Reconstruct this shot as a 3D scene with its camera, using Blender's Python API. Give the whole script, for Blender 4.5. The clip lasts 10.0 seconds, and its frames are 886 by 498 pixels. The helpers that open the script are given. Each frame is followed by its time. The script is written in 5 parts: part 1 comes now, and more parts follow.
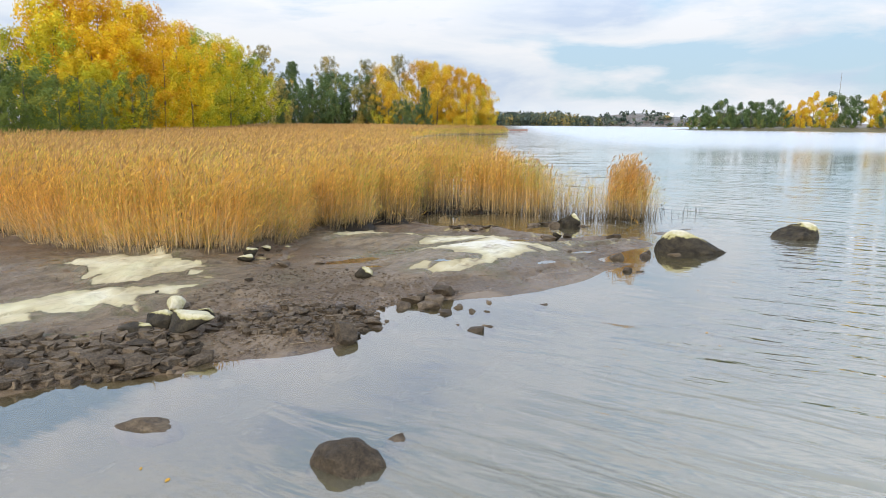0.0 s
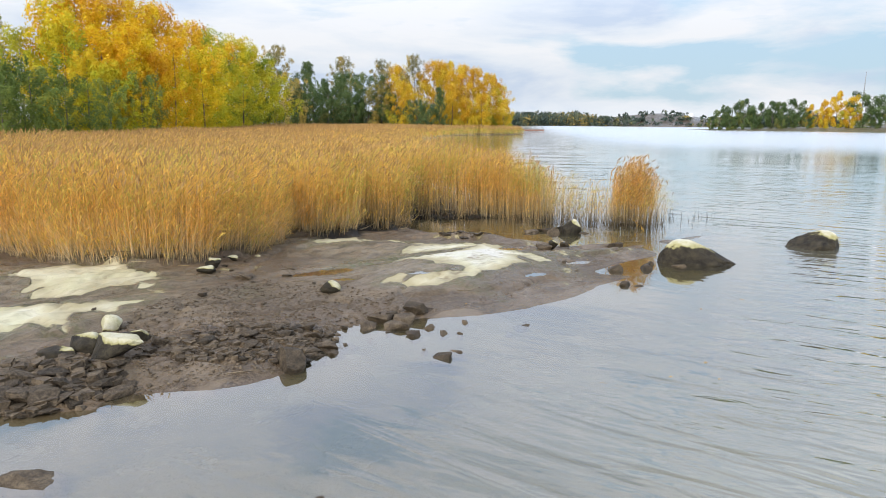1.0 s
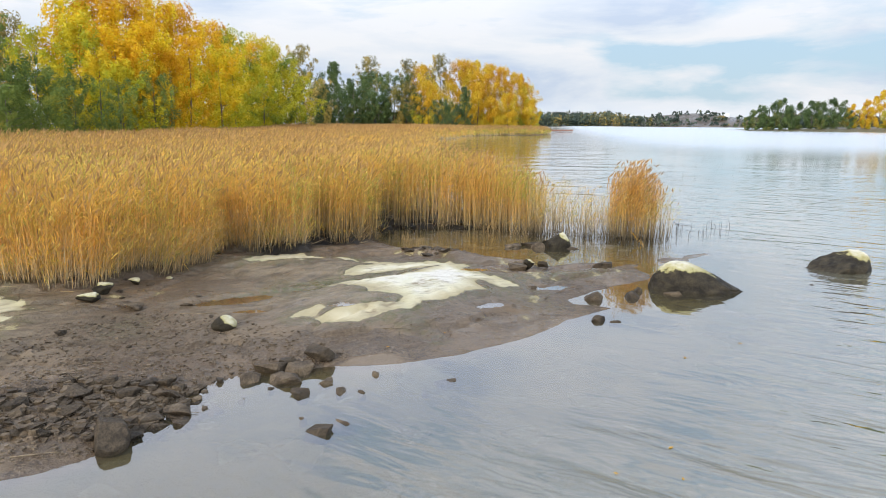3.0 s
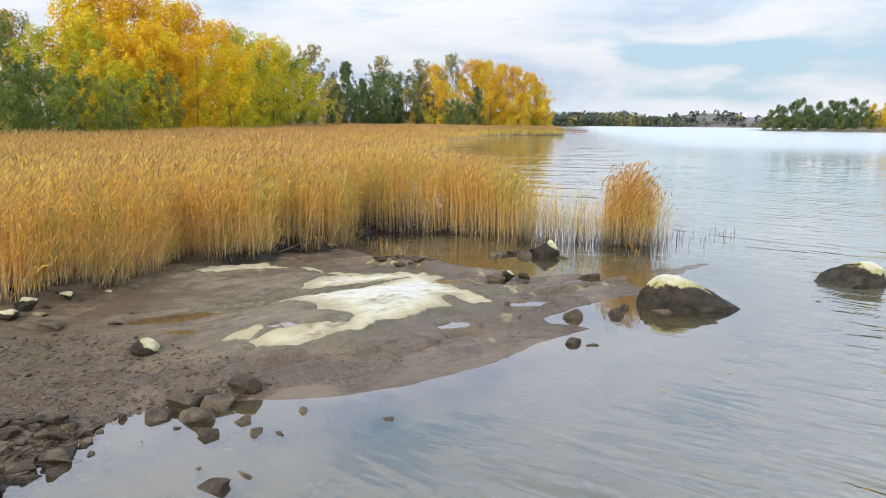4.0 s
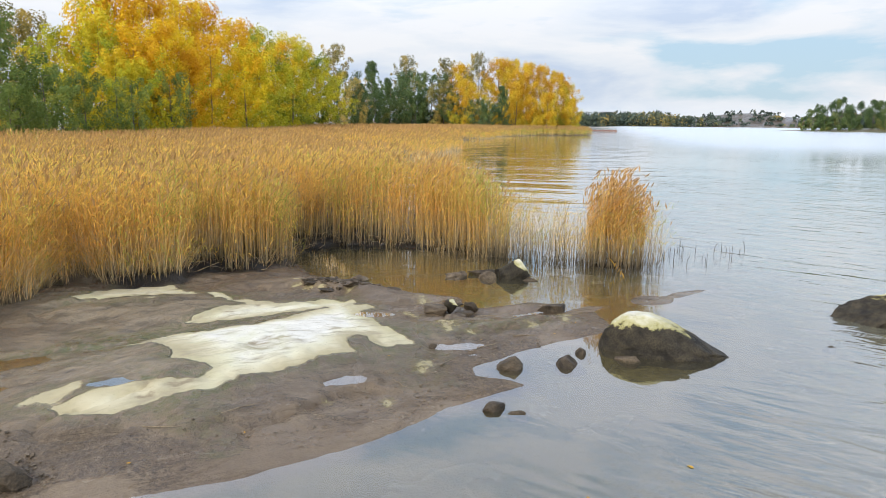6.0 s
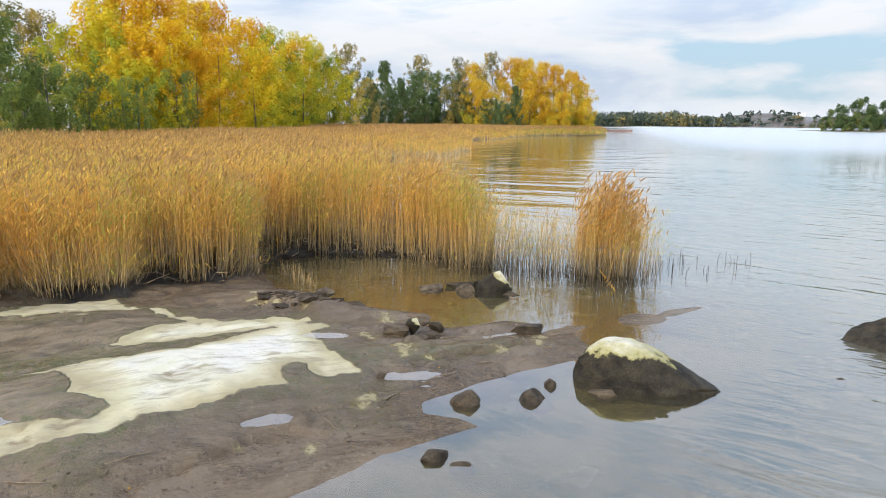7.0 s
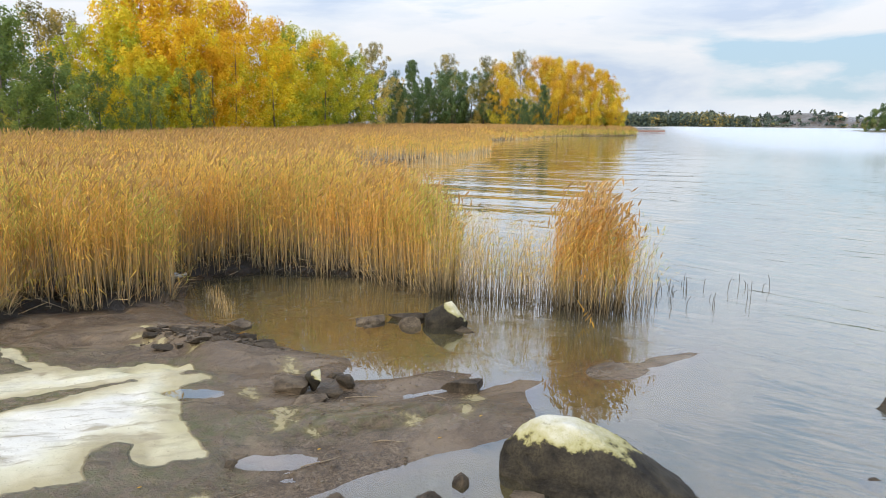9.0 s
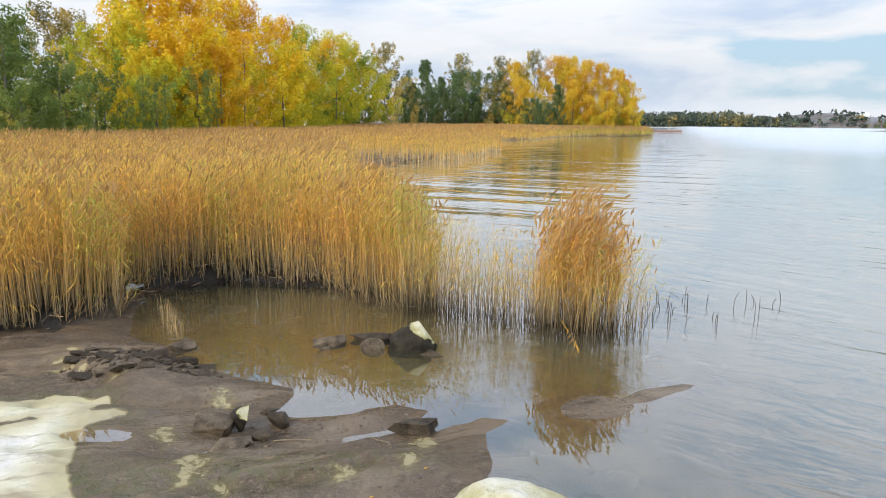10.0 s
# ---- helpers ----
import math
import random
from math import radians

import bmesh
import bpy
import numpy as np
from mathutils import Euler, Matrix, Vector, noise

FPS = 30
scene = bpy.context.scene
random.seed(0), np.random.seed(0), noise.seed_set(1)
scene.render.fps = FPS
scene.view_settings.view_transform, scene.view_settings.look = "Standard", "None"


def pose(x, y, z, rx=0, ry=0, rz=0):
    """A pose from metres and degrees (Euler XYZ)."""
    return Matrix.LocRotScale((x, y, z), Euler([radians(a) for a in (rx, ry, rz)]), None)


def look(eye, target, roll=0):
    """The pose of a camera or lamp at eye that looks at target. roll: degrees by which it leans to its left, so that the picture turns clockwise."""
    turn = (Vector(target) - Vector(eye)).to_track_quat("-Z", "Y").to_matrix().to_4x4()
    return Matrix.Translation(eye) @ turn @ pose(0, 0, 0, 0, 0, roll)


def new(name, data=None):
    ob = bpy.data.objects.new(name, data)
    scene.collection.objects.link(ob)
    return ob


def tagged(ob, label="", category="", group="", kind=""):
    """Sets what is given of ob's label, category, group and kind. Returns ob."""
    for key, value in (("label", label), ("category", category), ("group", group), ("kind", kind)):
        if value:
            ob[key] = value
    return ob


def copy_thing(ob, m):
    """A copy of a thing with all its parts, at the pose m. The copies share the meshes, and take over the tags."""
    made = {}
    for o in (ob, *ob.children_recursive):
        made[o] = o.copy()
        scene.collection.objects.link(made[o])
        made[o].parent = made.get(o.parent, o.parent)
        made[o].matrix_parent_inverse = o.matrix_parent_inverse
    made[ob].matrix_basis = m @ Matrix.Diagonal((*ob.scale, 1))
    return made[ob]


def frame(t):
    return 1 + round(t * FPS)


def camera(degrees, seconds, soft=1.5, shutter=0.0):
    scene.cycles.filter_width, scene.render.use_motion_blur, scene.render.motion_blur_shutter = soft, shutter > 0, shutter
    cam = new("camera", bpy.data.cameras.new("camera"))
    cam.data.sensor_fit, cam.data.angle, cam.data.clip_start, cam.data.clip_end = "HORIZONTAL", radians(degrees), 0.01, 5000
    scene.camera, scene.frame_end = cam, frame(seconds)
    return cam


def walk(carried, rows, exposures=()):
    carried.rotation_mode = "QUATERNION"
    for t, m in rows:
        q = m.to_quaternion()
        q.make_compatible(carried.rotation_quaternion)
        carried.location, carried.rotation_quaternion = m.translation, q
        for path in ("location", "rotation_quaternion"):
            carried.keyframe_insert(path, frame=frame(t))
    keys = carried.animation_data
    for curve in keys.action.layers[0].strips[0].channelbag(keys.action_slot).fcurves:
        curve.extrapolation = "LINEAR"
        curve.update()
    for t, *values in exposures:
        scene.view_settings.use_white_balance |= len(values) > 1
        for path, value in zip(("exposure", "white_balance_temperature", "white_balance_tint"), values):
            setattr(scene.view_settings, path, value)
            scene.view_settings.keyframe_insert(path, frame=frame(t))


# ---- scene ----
cam = camera(67.6, 10.0, soft=0.9)
ROWS = [
    (0.0, 0.431, -0.856, 3.730, 4.116, -10.862, 0.48),
    (0.5, 0.816, -0.118, 3.730, 4.894, -10.863, 0.48),
    (1.0, 1.200, 0.610, 3.731, 5.624, -10.865, 0.49),
    (1.5, 1.588, 1.334, 3.731, 6.320, -10.868, 0.49),
    (2.0, 1.981, 2.056, 3.730, 6.992, -10.870, 0.49),
    (2.5, 2.377, 2.780, 3.730, 7.651, -10.873, 0.50),
    (4.0, 3.568, 4.977, 3.725, 9.605, -10.884, 0.51),
    (4.5, 3.956, 5.719, 3.723, 10.262, -10.888, 0.51),
    (5.0, 4.332, 6.464, 3.720, 10.924, -10.892, 0.52),
    (5.5, 4.694, 7.212, 3.717, 11.592, -10.897, 0.52),
    (7.0, 5.660, 9.459, 3.707, 13.624, -10.913, 0.53),
    (7.5, 5.936, 10.205, 3.703, 14.306, -10.919, 0.54),
    (8.0, 6.188, 10.949, 3.698, 14.988, -10.926, 0.54),
    (8.5, 6.419, 11.689, 3.694, 15.669, -10.932, 0.54),
    (9.0, 6.632, 12.427, 3.689, 16.348, -10.939, 0.55),
    (9.5, 6.834, 13.163, 3.683, 17.025, -10.946, 0.55),
    (10.0, 7.032, 13.899, 3.678, 17.700, -10.954, 0.56),
]
walk(cam, [(t, pose(x, y, z, 90 + pitch, 0, yaw) @ pose(0, 0, 0, 0, 0, roll)) for t, x, y, z, yaw, pitch, roll in ROWS])

# ---- light ----
SUN_UP, SUN_ROUND = radians(32), radians(205)
world = bpy.data.worlds.new("overcast_sky")
scene.world = world
world.use_nodes = True


class Graph:
    """A short way to write node trees."""

    def __init__(self, tree):
        self.tree = tree

    def put(self, node, key, value):
        if isinstance(value, bpy.types.NodeSocket):
            self.tree.links.new(value, node.inputs[key])
        else:
            node.inputs[key].default_value = value

    def add(self, kind, values=()):
        node = self.tree.nodes.new(kind)
        for key, value in dict(values).items():
            self.put(node, key, value)
        return node

    def mix(self, fac, a, b, blend="MIX"):
        node = self.tree.nodes.new("ShaderNodeMix")
        node.data_type, node.blend_type = "RGBA", blend
        for key, value in ((0, fac), (6, a), (7, b)):
            if isinstance(value, tuple) and len(value) == 3:
                value = (*value, 1)
            self.put(node, key, value)
        return node.outputs[2]

    def math(self, op, a, b=0.0, clamp=False):
        node = self.tree.nodes.new("ShaderNodeMath")
        node.operation, node.use_clamp = op, clamp
        self.put(node, 0, a)
        self.put(node, 1, b)
        return node.outputs[0]

    def noise(self, vector, scale, detail=4.0, rough=0.55, warp=0.0):
        node = self.add("ShaderNodeTexNoise", {"Scale": scale, "Detail": detail, "Roughness": rough, "Distortion": warp})
        if vector is not None:
            self.put(node, "Vector", vector)
        return node.outputs[0]

    def ramp(self, fac, stops, mode="LINEAR"):
        node = self.tree.nodes.new("ShaderNodeValToRGB")
        node.color_ramp.interpolation = mode
        items = node.color_ramp.elements
        while len(items) < len(stops):
            items.new(0.5)
        for item, (at, colour) in zip(items, stops):
            item.position = at
            item.color = (*colour, 1) if isinstance(colour, tuple) else (colour, colour, colour, 1)
        self.put(node, 0, fac)
        return node.outputs[0]

    def map(self, vector, scale=(1, 1, 1), turn=(0, 0, 0), shift=(0, 0, 0)):
        if any(turn):
            vector = self.add("ShaderNodeMapping", {"Vector": vector, "Rotation": turn}).outputs[0]
        return self.add("ShaderNodeMapping", {"Vector": vector, "Scale": scale, "Location": shift}).outputs[0]

    def attribute(self, name, out="Fac"):
        node = self.tree.nodes.new("ShaderNodeAttribute")
        node.attribute_name = name
        return node.outputs[out]


g = Graph(world.node_tree)
world.node_tree.nodes.clear()
sky = g.add("ShaderNodeTexSky")
sky.sky_type, sky.sun_disc = "NISHITA", False
sky.sun_elevation, sky.sun_rotation = SUN_UP, SUN_ROUND
way = g.add("ShaderNodeTexCoord").outputs["Generated"]
xyz = g.add("ShaderNodeSeparateXYZ", {0: way})
up = g.math("MAXIMUM", xyz.outputs[2], 0.0)
puffs = g.noise(g.map(way, (3.2, 3.2, 13.0), shift=(1.3, 0.4, 0.2)), 1.0, 8.0, 0.55, 0.25)
shade = g.noise(g.map(way, (3.0, 3.0, 12.0), shift=(4.1, 2.2, 1.0)), 1.0, 7.0, 0.55, 0.25)
tone = g.ramp(shade, [(0.36, (0.65, 0.76, 0.93)), (0.46, (0.85, 0.915, 1.00)), (0.57, (0.965, 0.99, 1.035))])
blue = g.mix(0.75, g.mix(1.0, sky.outputs[0], (0.1, 0.1, 0.1), "MULTIPLY"), (0.60, 0.82, 1.02))
# the cloud thins out low over the bay, above a white strip on the horizon
thin = g.math("MULTIPLY", g.ramp(up, [(0.018, 0.0), (0.040, 1.0), (0.085, 1.0), (0.135, 0.0)], "EASE"), g.ramp(xyz.outputs[0], [(0.04, 0.0), (0.10, 1.0)], "EASE"))
cover = g.ramp(g.math("SUBTRACT", puffs, g.math("MULTIPLY", thin, 0.20)), [(0.345, 0.0), (0.40, 0.55), (0.47, 1.0)])
zenith = g.math("ADD", g.math("MULTIPLY", g.math("POWER", g.math("MULTIPLY", up, g.math("SUBTRACT", 1.0, up)), 3.0), 45.0), g.math("ADD", 0.885, g.math("MULTIPLY", g.math("SUBTRACT", 1.0, g.math("MULTIPLY", up, 26.0), True), 0.09)))
clouds = g.mix(cover, blue, tone)
out = g.add("ShaderNodeBackground", {"Color": g.mix(g.math("MULTIPLY", g.math("SUBTRACT", up, 0.11), 3.5, True), clouds, g.mix(1.0, clouds, (0.94, 0.985, 1.115), "MULTIPLY")), "Strength": zenith})
g.tree.links.new(out.outputs[0], g.add("ShaderNodeOutputWorld").inputs[0])

sun = new("sun", bpy.data.lights.new("sun", "SUN"))
sun.data.energy, sun.data.angle, sun.data.color = 2.38, radians(14), (1.0, 0.905, 0.77)
sun.matrix_basis = look((0, 0, 0), (-math.sin(SUN_ROUND) * math.cos(SUN_UP), -math.cos(SUN_ROUND) * math.cos(SUN_UP), -math.sin(SUN_UP)))
scene.view_settings.exposure = 0.0


# ---- materials ----
def material(name):
    m = bpy.data.materials.new(name)
    m.use_nodes = True
    m.node_tree.nodes.clear()
    g = Graph(m.node_tree)
    shader = g.add("ShaderNodeBsdfPrincipled")
    g.tree.links.new(shader.outputs[0], g.add("ShaderNodeOutputMaterial").inputs[0])
    return m, g, shader


def bump(g, shader, height, strength, distance):
    node = g.add("ShaderNodeBump", {"Height": height, "Strength": strength, "Distance": distance})
    g.put(shader, "Normal", node.outputs[0])
    return node


def ground_material():
    m, g, s = material("mud_and_bedrock")
    co = g.add("ShaderNodeTexCoord").outputs["Object"]
    fine, mid, big = g.noise(co, 42, 5, 0.65), g.noise(co, 6, 5, 0.6), g.noise(co, 0.9, 4, 0.55)
    mud = g.mix(g.ramp(mid, [(0.35, 0.0), (0.65, 1.0)]), (0.100, 0.068, 0.040), (0.235, 0.168, 0.102))
    mud = g.mix(g.ramp(big, [(0.4, 0.0), (0.65, 1.0)]), mud, (0.178, 0.124, 0.072))
    mud = g.mix(g.ramp(fine, [(0.40, 0.60), (0.54, 0.0)]), mud, (0.055, 0.038, 0.024))
    grit = g.noise(co, 17, 4, 0.75)
    mud = g.mix(g.ramp(grit, [(0.38, 0.65), (0.50, 0.0)]), mud, (0.050, 0.033, 0.020))
    mud = g.mix(g.ramp(grit, [(0.54, 0.0), (0.68, 0.55)]), mud, (0.30, 0.235, 0.165))
    speck = g.noise(co, 78, 3, 0.7)
    mud = g.mix(g.ramp(speck, [(0.36, 0.5), (0.46, 0.0)]), mud, (0.048, 0.033, 0.021))
    mud = g.mix(g.ramp(speck, [(0.58, 0.0), (0.68, 0.3)]), mud, (0.34, 0.27, 0.19))
    groove = g.noise(g.map(co, (0.6, 3.4, 1), (0, 0, -0.72)), 2.2, 5, 0.62, 0.7)
    mud = g.mix(g.ramp(groove, [(0.36, 0.55), (0.50, 0.0)]), mud, (0.062, 0.043, 0.027))
    film = g.ramp(g.noise(g.map(co, (0.8, 1.7, 1), (0, 0, -0.7)), 0.75, 4, 0.55, 0.6), [(0.50, 0.0), (0.60, 0.75)])
    mud = g.mix(film, mud, g.mix(mid, (0.185, 0.132, 0.080), (0.250, 0.186, 0.116)))
    pits = g.add("ShaderNodeTexVoronoi", {"Vector": g.map(co, (1, 1, 0.2)), "Scale": 11.0}).outputs[0]
    trod = g.ramp(g.noise(co, 0.55, 3, 0.5), [(0.42, 0.0), (0.58, 1.0)])
    pocks = g.math("MULTIPLY", g.ramp(pits, [(0.16, 1.0), (0.34, 0.0)]), g.math("MULTIPLY", trod, g.ramp(mid, [(0.40, 0.0), (0.55, 1.0)])))
    mud = g.mix(g.math("MULTIPLY", pocks, 0.55), mud, (0.045, 0.031, 0.020))
    soak = g.ramp(g.noise(co, 0.42, 4, 0.6, 0.5), [(0.46, 0.0), (0.56, 0.65)])
    mud = g.mix(soak, mud, g.mix(mid, (0.100, 0.068, 0.041), (0.200, 0.140, 0.084)))
    rock = g.mix(g.ramp(g.noise(g.map(co, (0.7, 2.6, 1), (0, 0, -0.75)), 2.0, 6, 0.65, 0.6), [(0.38, 0.0), (0.62, 1.0)]), (0.125, 0.094, 0.056), (0.280, 0.218, 0.138))
    rock = g.mix(g.ramp(g.noise(co, 14, 4, 0.7), [(0.55, 0.0), (0.7, 0.6)]), rock, (0.26, 0.215, 0.16))
    base = g.mix(1.0, g.mix(g.attribute("rock"), mud, rock), (1.0, 1.0, 1.0), "MULTIPLY")
    base = g.mix(g.math("MULTIPLY", g.attribute("moss"), g.ramp(g.noise(co, 9, 5, 0.6), [(0.4, 0.0), (0.58, 0.85)])), base, (0.100, 0.105, 0.030))
    straw = g.mix(mid, (0.20, 0.135, 0.05), (0.34, 0.25, 0.10))
    bed = g.mix(g.ramp(mid, [(0.3, 0.0), (0.7, 1.0)]), g.mix(g.attribute("deep"), (0.118, 0.100, 0.030), (0.150, 0.135, 0.080)), g.mix(g.attribute("deep"), (0.178, 0.148, 0.055), (0.20, 0.182, 0.115)))
    base = g.mix(g.attribute("silt"), base, bed)
    base = g.mix(g.attribute("straw"), base, straw)
    # near-black for peat, and for the shade painted in under the reeds
    base = g.mix(g.attribute("peat_shade"), base, (0.020, 0.016, 0.012))
    wild = g.math("ADD", g.attribute("white"), g.math("ADD", g.math("MULTIPLY", g.math("SUBTRACT", g.noise(co, 2.0, 3, 0.5, 0.3), 0.5), 0.17), g.math("MULTIPLY", g.math("SUBTRACT", g.noise(co, 9.0, 3, 0.5, 0.3), 0.5), 0.06)))
    crust = g.ramp(wild, [(0.485, 0.0), (0.515, 1.0)])
    pale = g.ramp(g.math("ADD", g.math("SUBTRACT", g.math("MULTIPLY", wild, 1.15), 0.18), g.math("MULTIPLY", g.math("SUBTRACT", big, 0.5), 0.9)), [(0.42, (0.42, 0.36, 0.21)), (0.60, (0.55, 0.49, 0.32)), (0.74, (0.66, 0.62, 0.45)), (0.90, (0.74, 0.71, 0.62))])
    pale = g.mix(g.ramp(wild, [(0.49, 0.35), (0.52, 0.0)]), pale, (0.20, 0.165, 0.075))
    grime = g.noise(g.map(co, (0.8, 1.5, 1), (0, 0, -0.75)), 1.5, 5, 0.6, 0.4)
    pale = g.mix(g.ramp(grime, [(0.56, 0.0), (0.63, 0.35), (0.68, 0.9)]), pale, (0.22, 0.17, 0.10))
    pale = g.mix(g.ramp(g.noise(co, 1.1, 5, 0.6, 0.3), [(0.52, 0.0), (0.64, 0.40)]), pale, (0.58, 0.54, 0.36))
    pale = g.mix(g.ramp(g.noise(co, 22, 5, 0.7), [(0.56, 0.0), (0.72, 0.45)]), pale, (0.45, 0.40, 0.28))
    smear = g.noise(g.map(co, (0.5, 2.4, 1), (0, 0, -0.80)), 3.2, 6, 0.62, 0.5)
    pale = g.mix(g.ramp(smear, [(0.52, 0.0), (0.60, 0.40), (0.68, 0.85)]), pale, (0.34, 0.29, 0.19))
    pale = g.mix(g.ramp(g.noise(co, 0.62, 4, 0.6, 0.4), [(0.52, 0.0), (0.64, 0.40)]), pale, (0.58, 0.57, 0.33))
    pale = g.mix(g.ramp(g.noise(co, 30, 4, 0.7), [(0.62, 0.0), (0.70, 0.7)]), pale, (0.24, 0.20, 0.13))
    vein = g.noise(g.map(co, (0.6, 2.2, 1), (0, 0, -0.75)), 1.6, 3, 0.5, 1.6)
    split = g.ramp(g.math("ABSOLUTE", g.math("SUBTRACT", vein, 0.5)), [(0.0, 1.0), (0.006, 0.7), (0.014, 0.0)])
    split = g.math("MULTIPLY", split, g.ramp(big, [(0.42, 0.0), (0.60, 0.8)]))
    base = g.mix(g.math("MULTIPLY", split, 0.45), base, (0.04, 0.03, 0.022))
    spot = g.math("ADD", g.attribute("spot"), g.math("MULTIPLY", g.math("SUBTRACT", g.noise(co, 7, 5, 0.65, 0.5), 0.5), 1.8))
    base = g.mix(g.ramp(spot, [(0.45, 0.0), (0.70, 0.45)]), base, (0.22, 0.175, 0.060))
    base = g.mix(g.ramp(spot, [(0.72, 0.0), (0.86, 0.75)]), base, (0.48, 0.41, 0.22))
    g.put(s, "Base Color", g.mix(crust, base, pale))
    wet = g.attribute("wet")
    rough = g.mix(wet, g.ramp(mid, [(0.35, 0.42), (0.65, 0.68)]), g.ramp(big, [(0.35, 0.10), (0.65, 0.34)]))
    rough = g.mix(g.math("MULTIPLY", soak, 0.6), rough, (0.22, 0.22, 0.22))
    g.put(s, "Roughness", g.mix(crust, rough, (0.8, 0.8, 0.8)))
    tall = g.math("ADD", g.math("ADD", g.math("MULTIPLY", fine, 0.30), g.math("MULTIPLY", grit, 0.35)), g.math("ADD", g.math("MULTIPLY", mid, 0.6), g.math("MULTIPLY", groove, 0.7)))
    tall = g.math("SUBTRACT", g.math("MULTIPLY", tall, g.math("SUBTRACT", 1.0, g.math("MULTIPLY", film, 0.6))), g.math("MULTIPLY", pocks, 0.22))
    tall = g.math("SUBTRACT", g.math("MULTIPLY", tall, g.math("SUBTRACT", 1.0, g.math("MULTIPLY", crust, 0.85))), g.math("MULTIPLY", g.math("MULTIPLY", split, g.math("SUBTRACT", 1.0, crust)), 0.12))
    bump(g, s, tall, 0.9, 0.08)
    return m


def water_surface(name, murk, silt, see, calm_only=False):
    """Water: gloss by Fresnel over a little suspended silt and a clear view of the bed."""
    m, g, s = material(name)
    g.tree.nodes.remove(s)
    co = g.add("ShaderNodeTexCoord").outputs["Object"]
    calm = g.ramp(g.noise(g.map(co, (0.045, 0.07, 1), (0, 0, 0.3)), 1.0, 3, 0.5), [(0.38, 0.10), (0.60, 1.0)])
    open_water = g.attribute("open")
    ripple = g.noise(g.map(co, (0.45, 2.6, 1), (0, 0, 0.22)), 1.0, 3, 0.45, 0.5)
    chop = g.noise(g.map(co, (1.3, 5.5, 1), (0, 0, 0.45)), 1.0, 2, 0.5, 0.3)
    swell = g.noise(g.map(co, (0.32, 1.7, 1), (0, 0, 0.50)), 1.0, 3, 0.45, 0.7)
    fine = g.math("MULTIPLY", g.math("ADD", g.math("MULTIPLY", ripple, 0.85), g.math("MULTIPLY", chop, 0.035)), g.math("MULTIPLY", calm, open_water))
    tall = g.math("ADD", fine, g.math("MULTIPLY", g.math("MULTIPLY", swell, open_water), 1.15))
    long = g.noise(g.map(co, (0.06, 0.40, 1), (0, 0, 0.1)), 1.0, 2, 0.5, 0.4)
    tall = g.math("ADD", tall, g.math("MULTIPLY", g.math("MULTIPLY", long, g.attribute("lane")), 2.8))
    node = g.add("ShaderNodeBump", {"Height": tall, "Strength": 0.0 if calm_only else 1.0, "Distance": 0.085})
    cloud = g.ramp(g.noise(g.map(co, (0.5, 0.8, 1)), 0.7, 4, 0.55, 0.5), [(0.35, tuple(0.85 * v for v in silt)), (0.65, silt)])
    body = g.add("ShaderNodeMixShader", {0: murk if calm_only else g.attribute("murk"), 1: g.add("ShaderNodeBsdfTransparent", {"Color": (*see, 1)}).outputs[0], 2: g.add("ShaderNodeBsdfDiffuse", {"Color": cloud}).outputs[0]})
    gloss = g.add("ShaderNodeBsdfGlossy", {"Color": (1, 1, 1, 1), "Roughness": g.attribute("spread"), "Normal": node.outputs[0]})
    edge = g.add("ShaderNodeFresnel", {"IOR": 1.62, "Normal": node.outputs[0]})
    both = g.add("ShaderNodeMixShader", {0: g.math("SUBTRACT", 1.0, g.math("POWER", g.math("SUBTRACT", 1.0, edge.outputs[0]), 1.6)), 1: body.outputs[0], 2: gloss.outputs[0]})
    outs = [n for n in g.tree.nodes if n.bl_idname == "ShaderNodeOutputMaterial"][0]
    g.tree.links.new(both.outputs[0], outs.inputs[0])
    return m


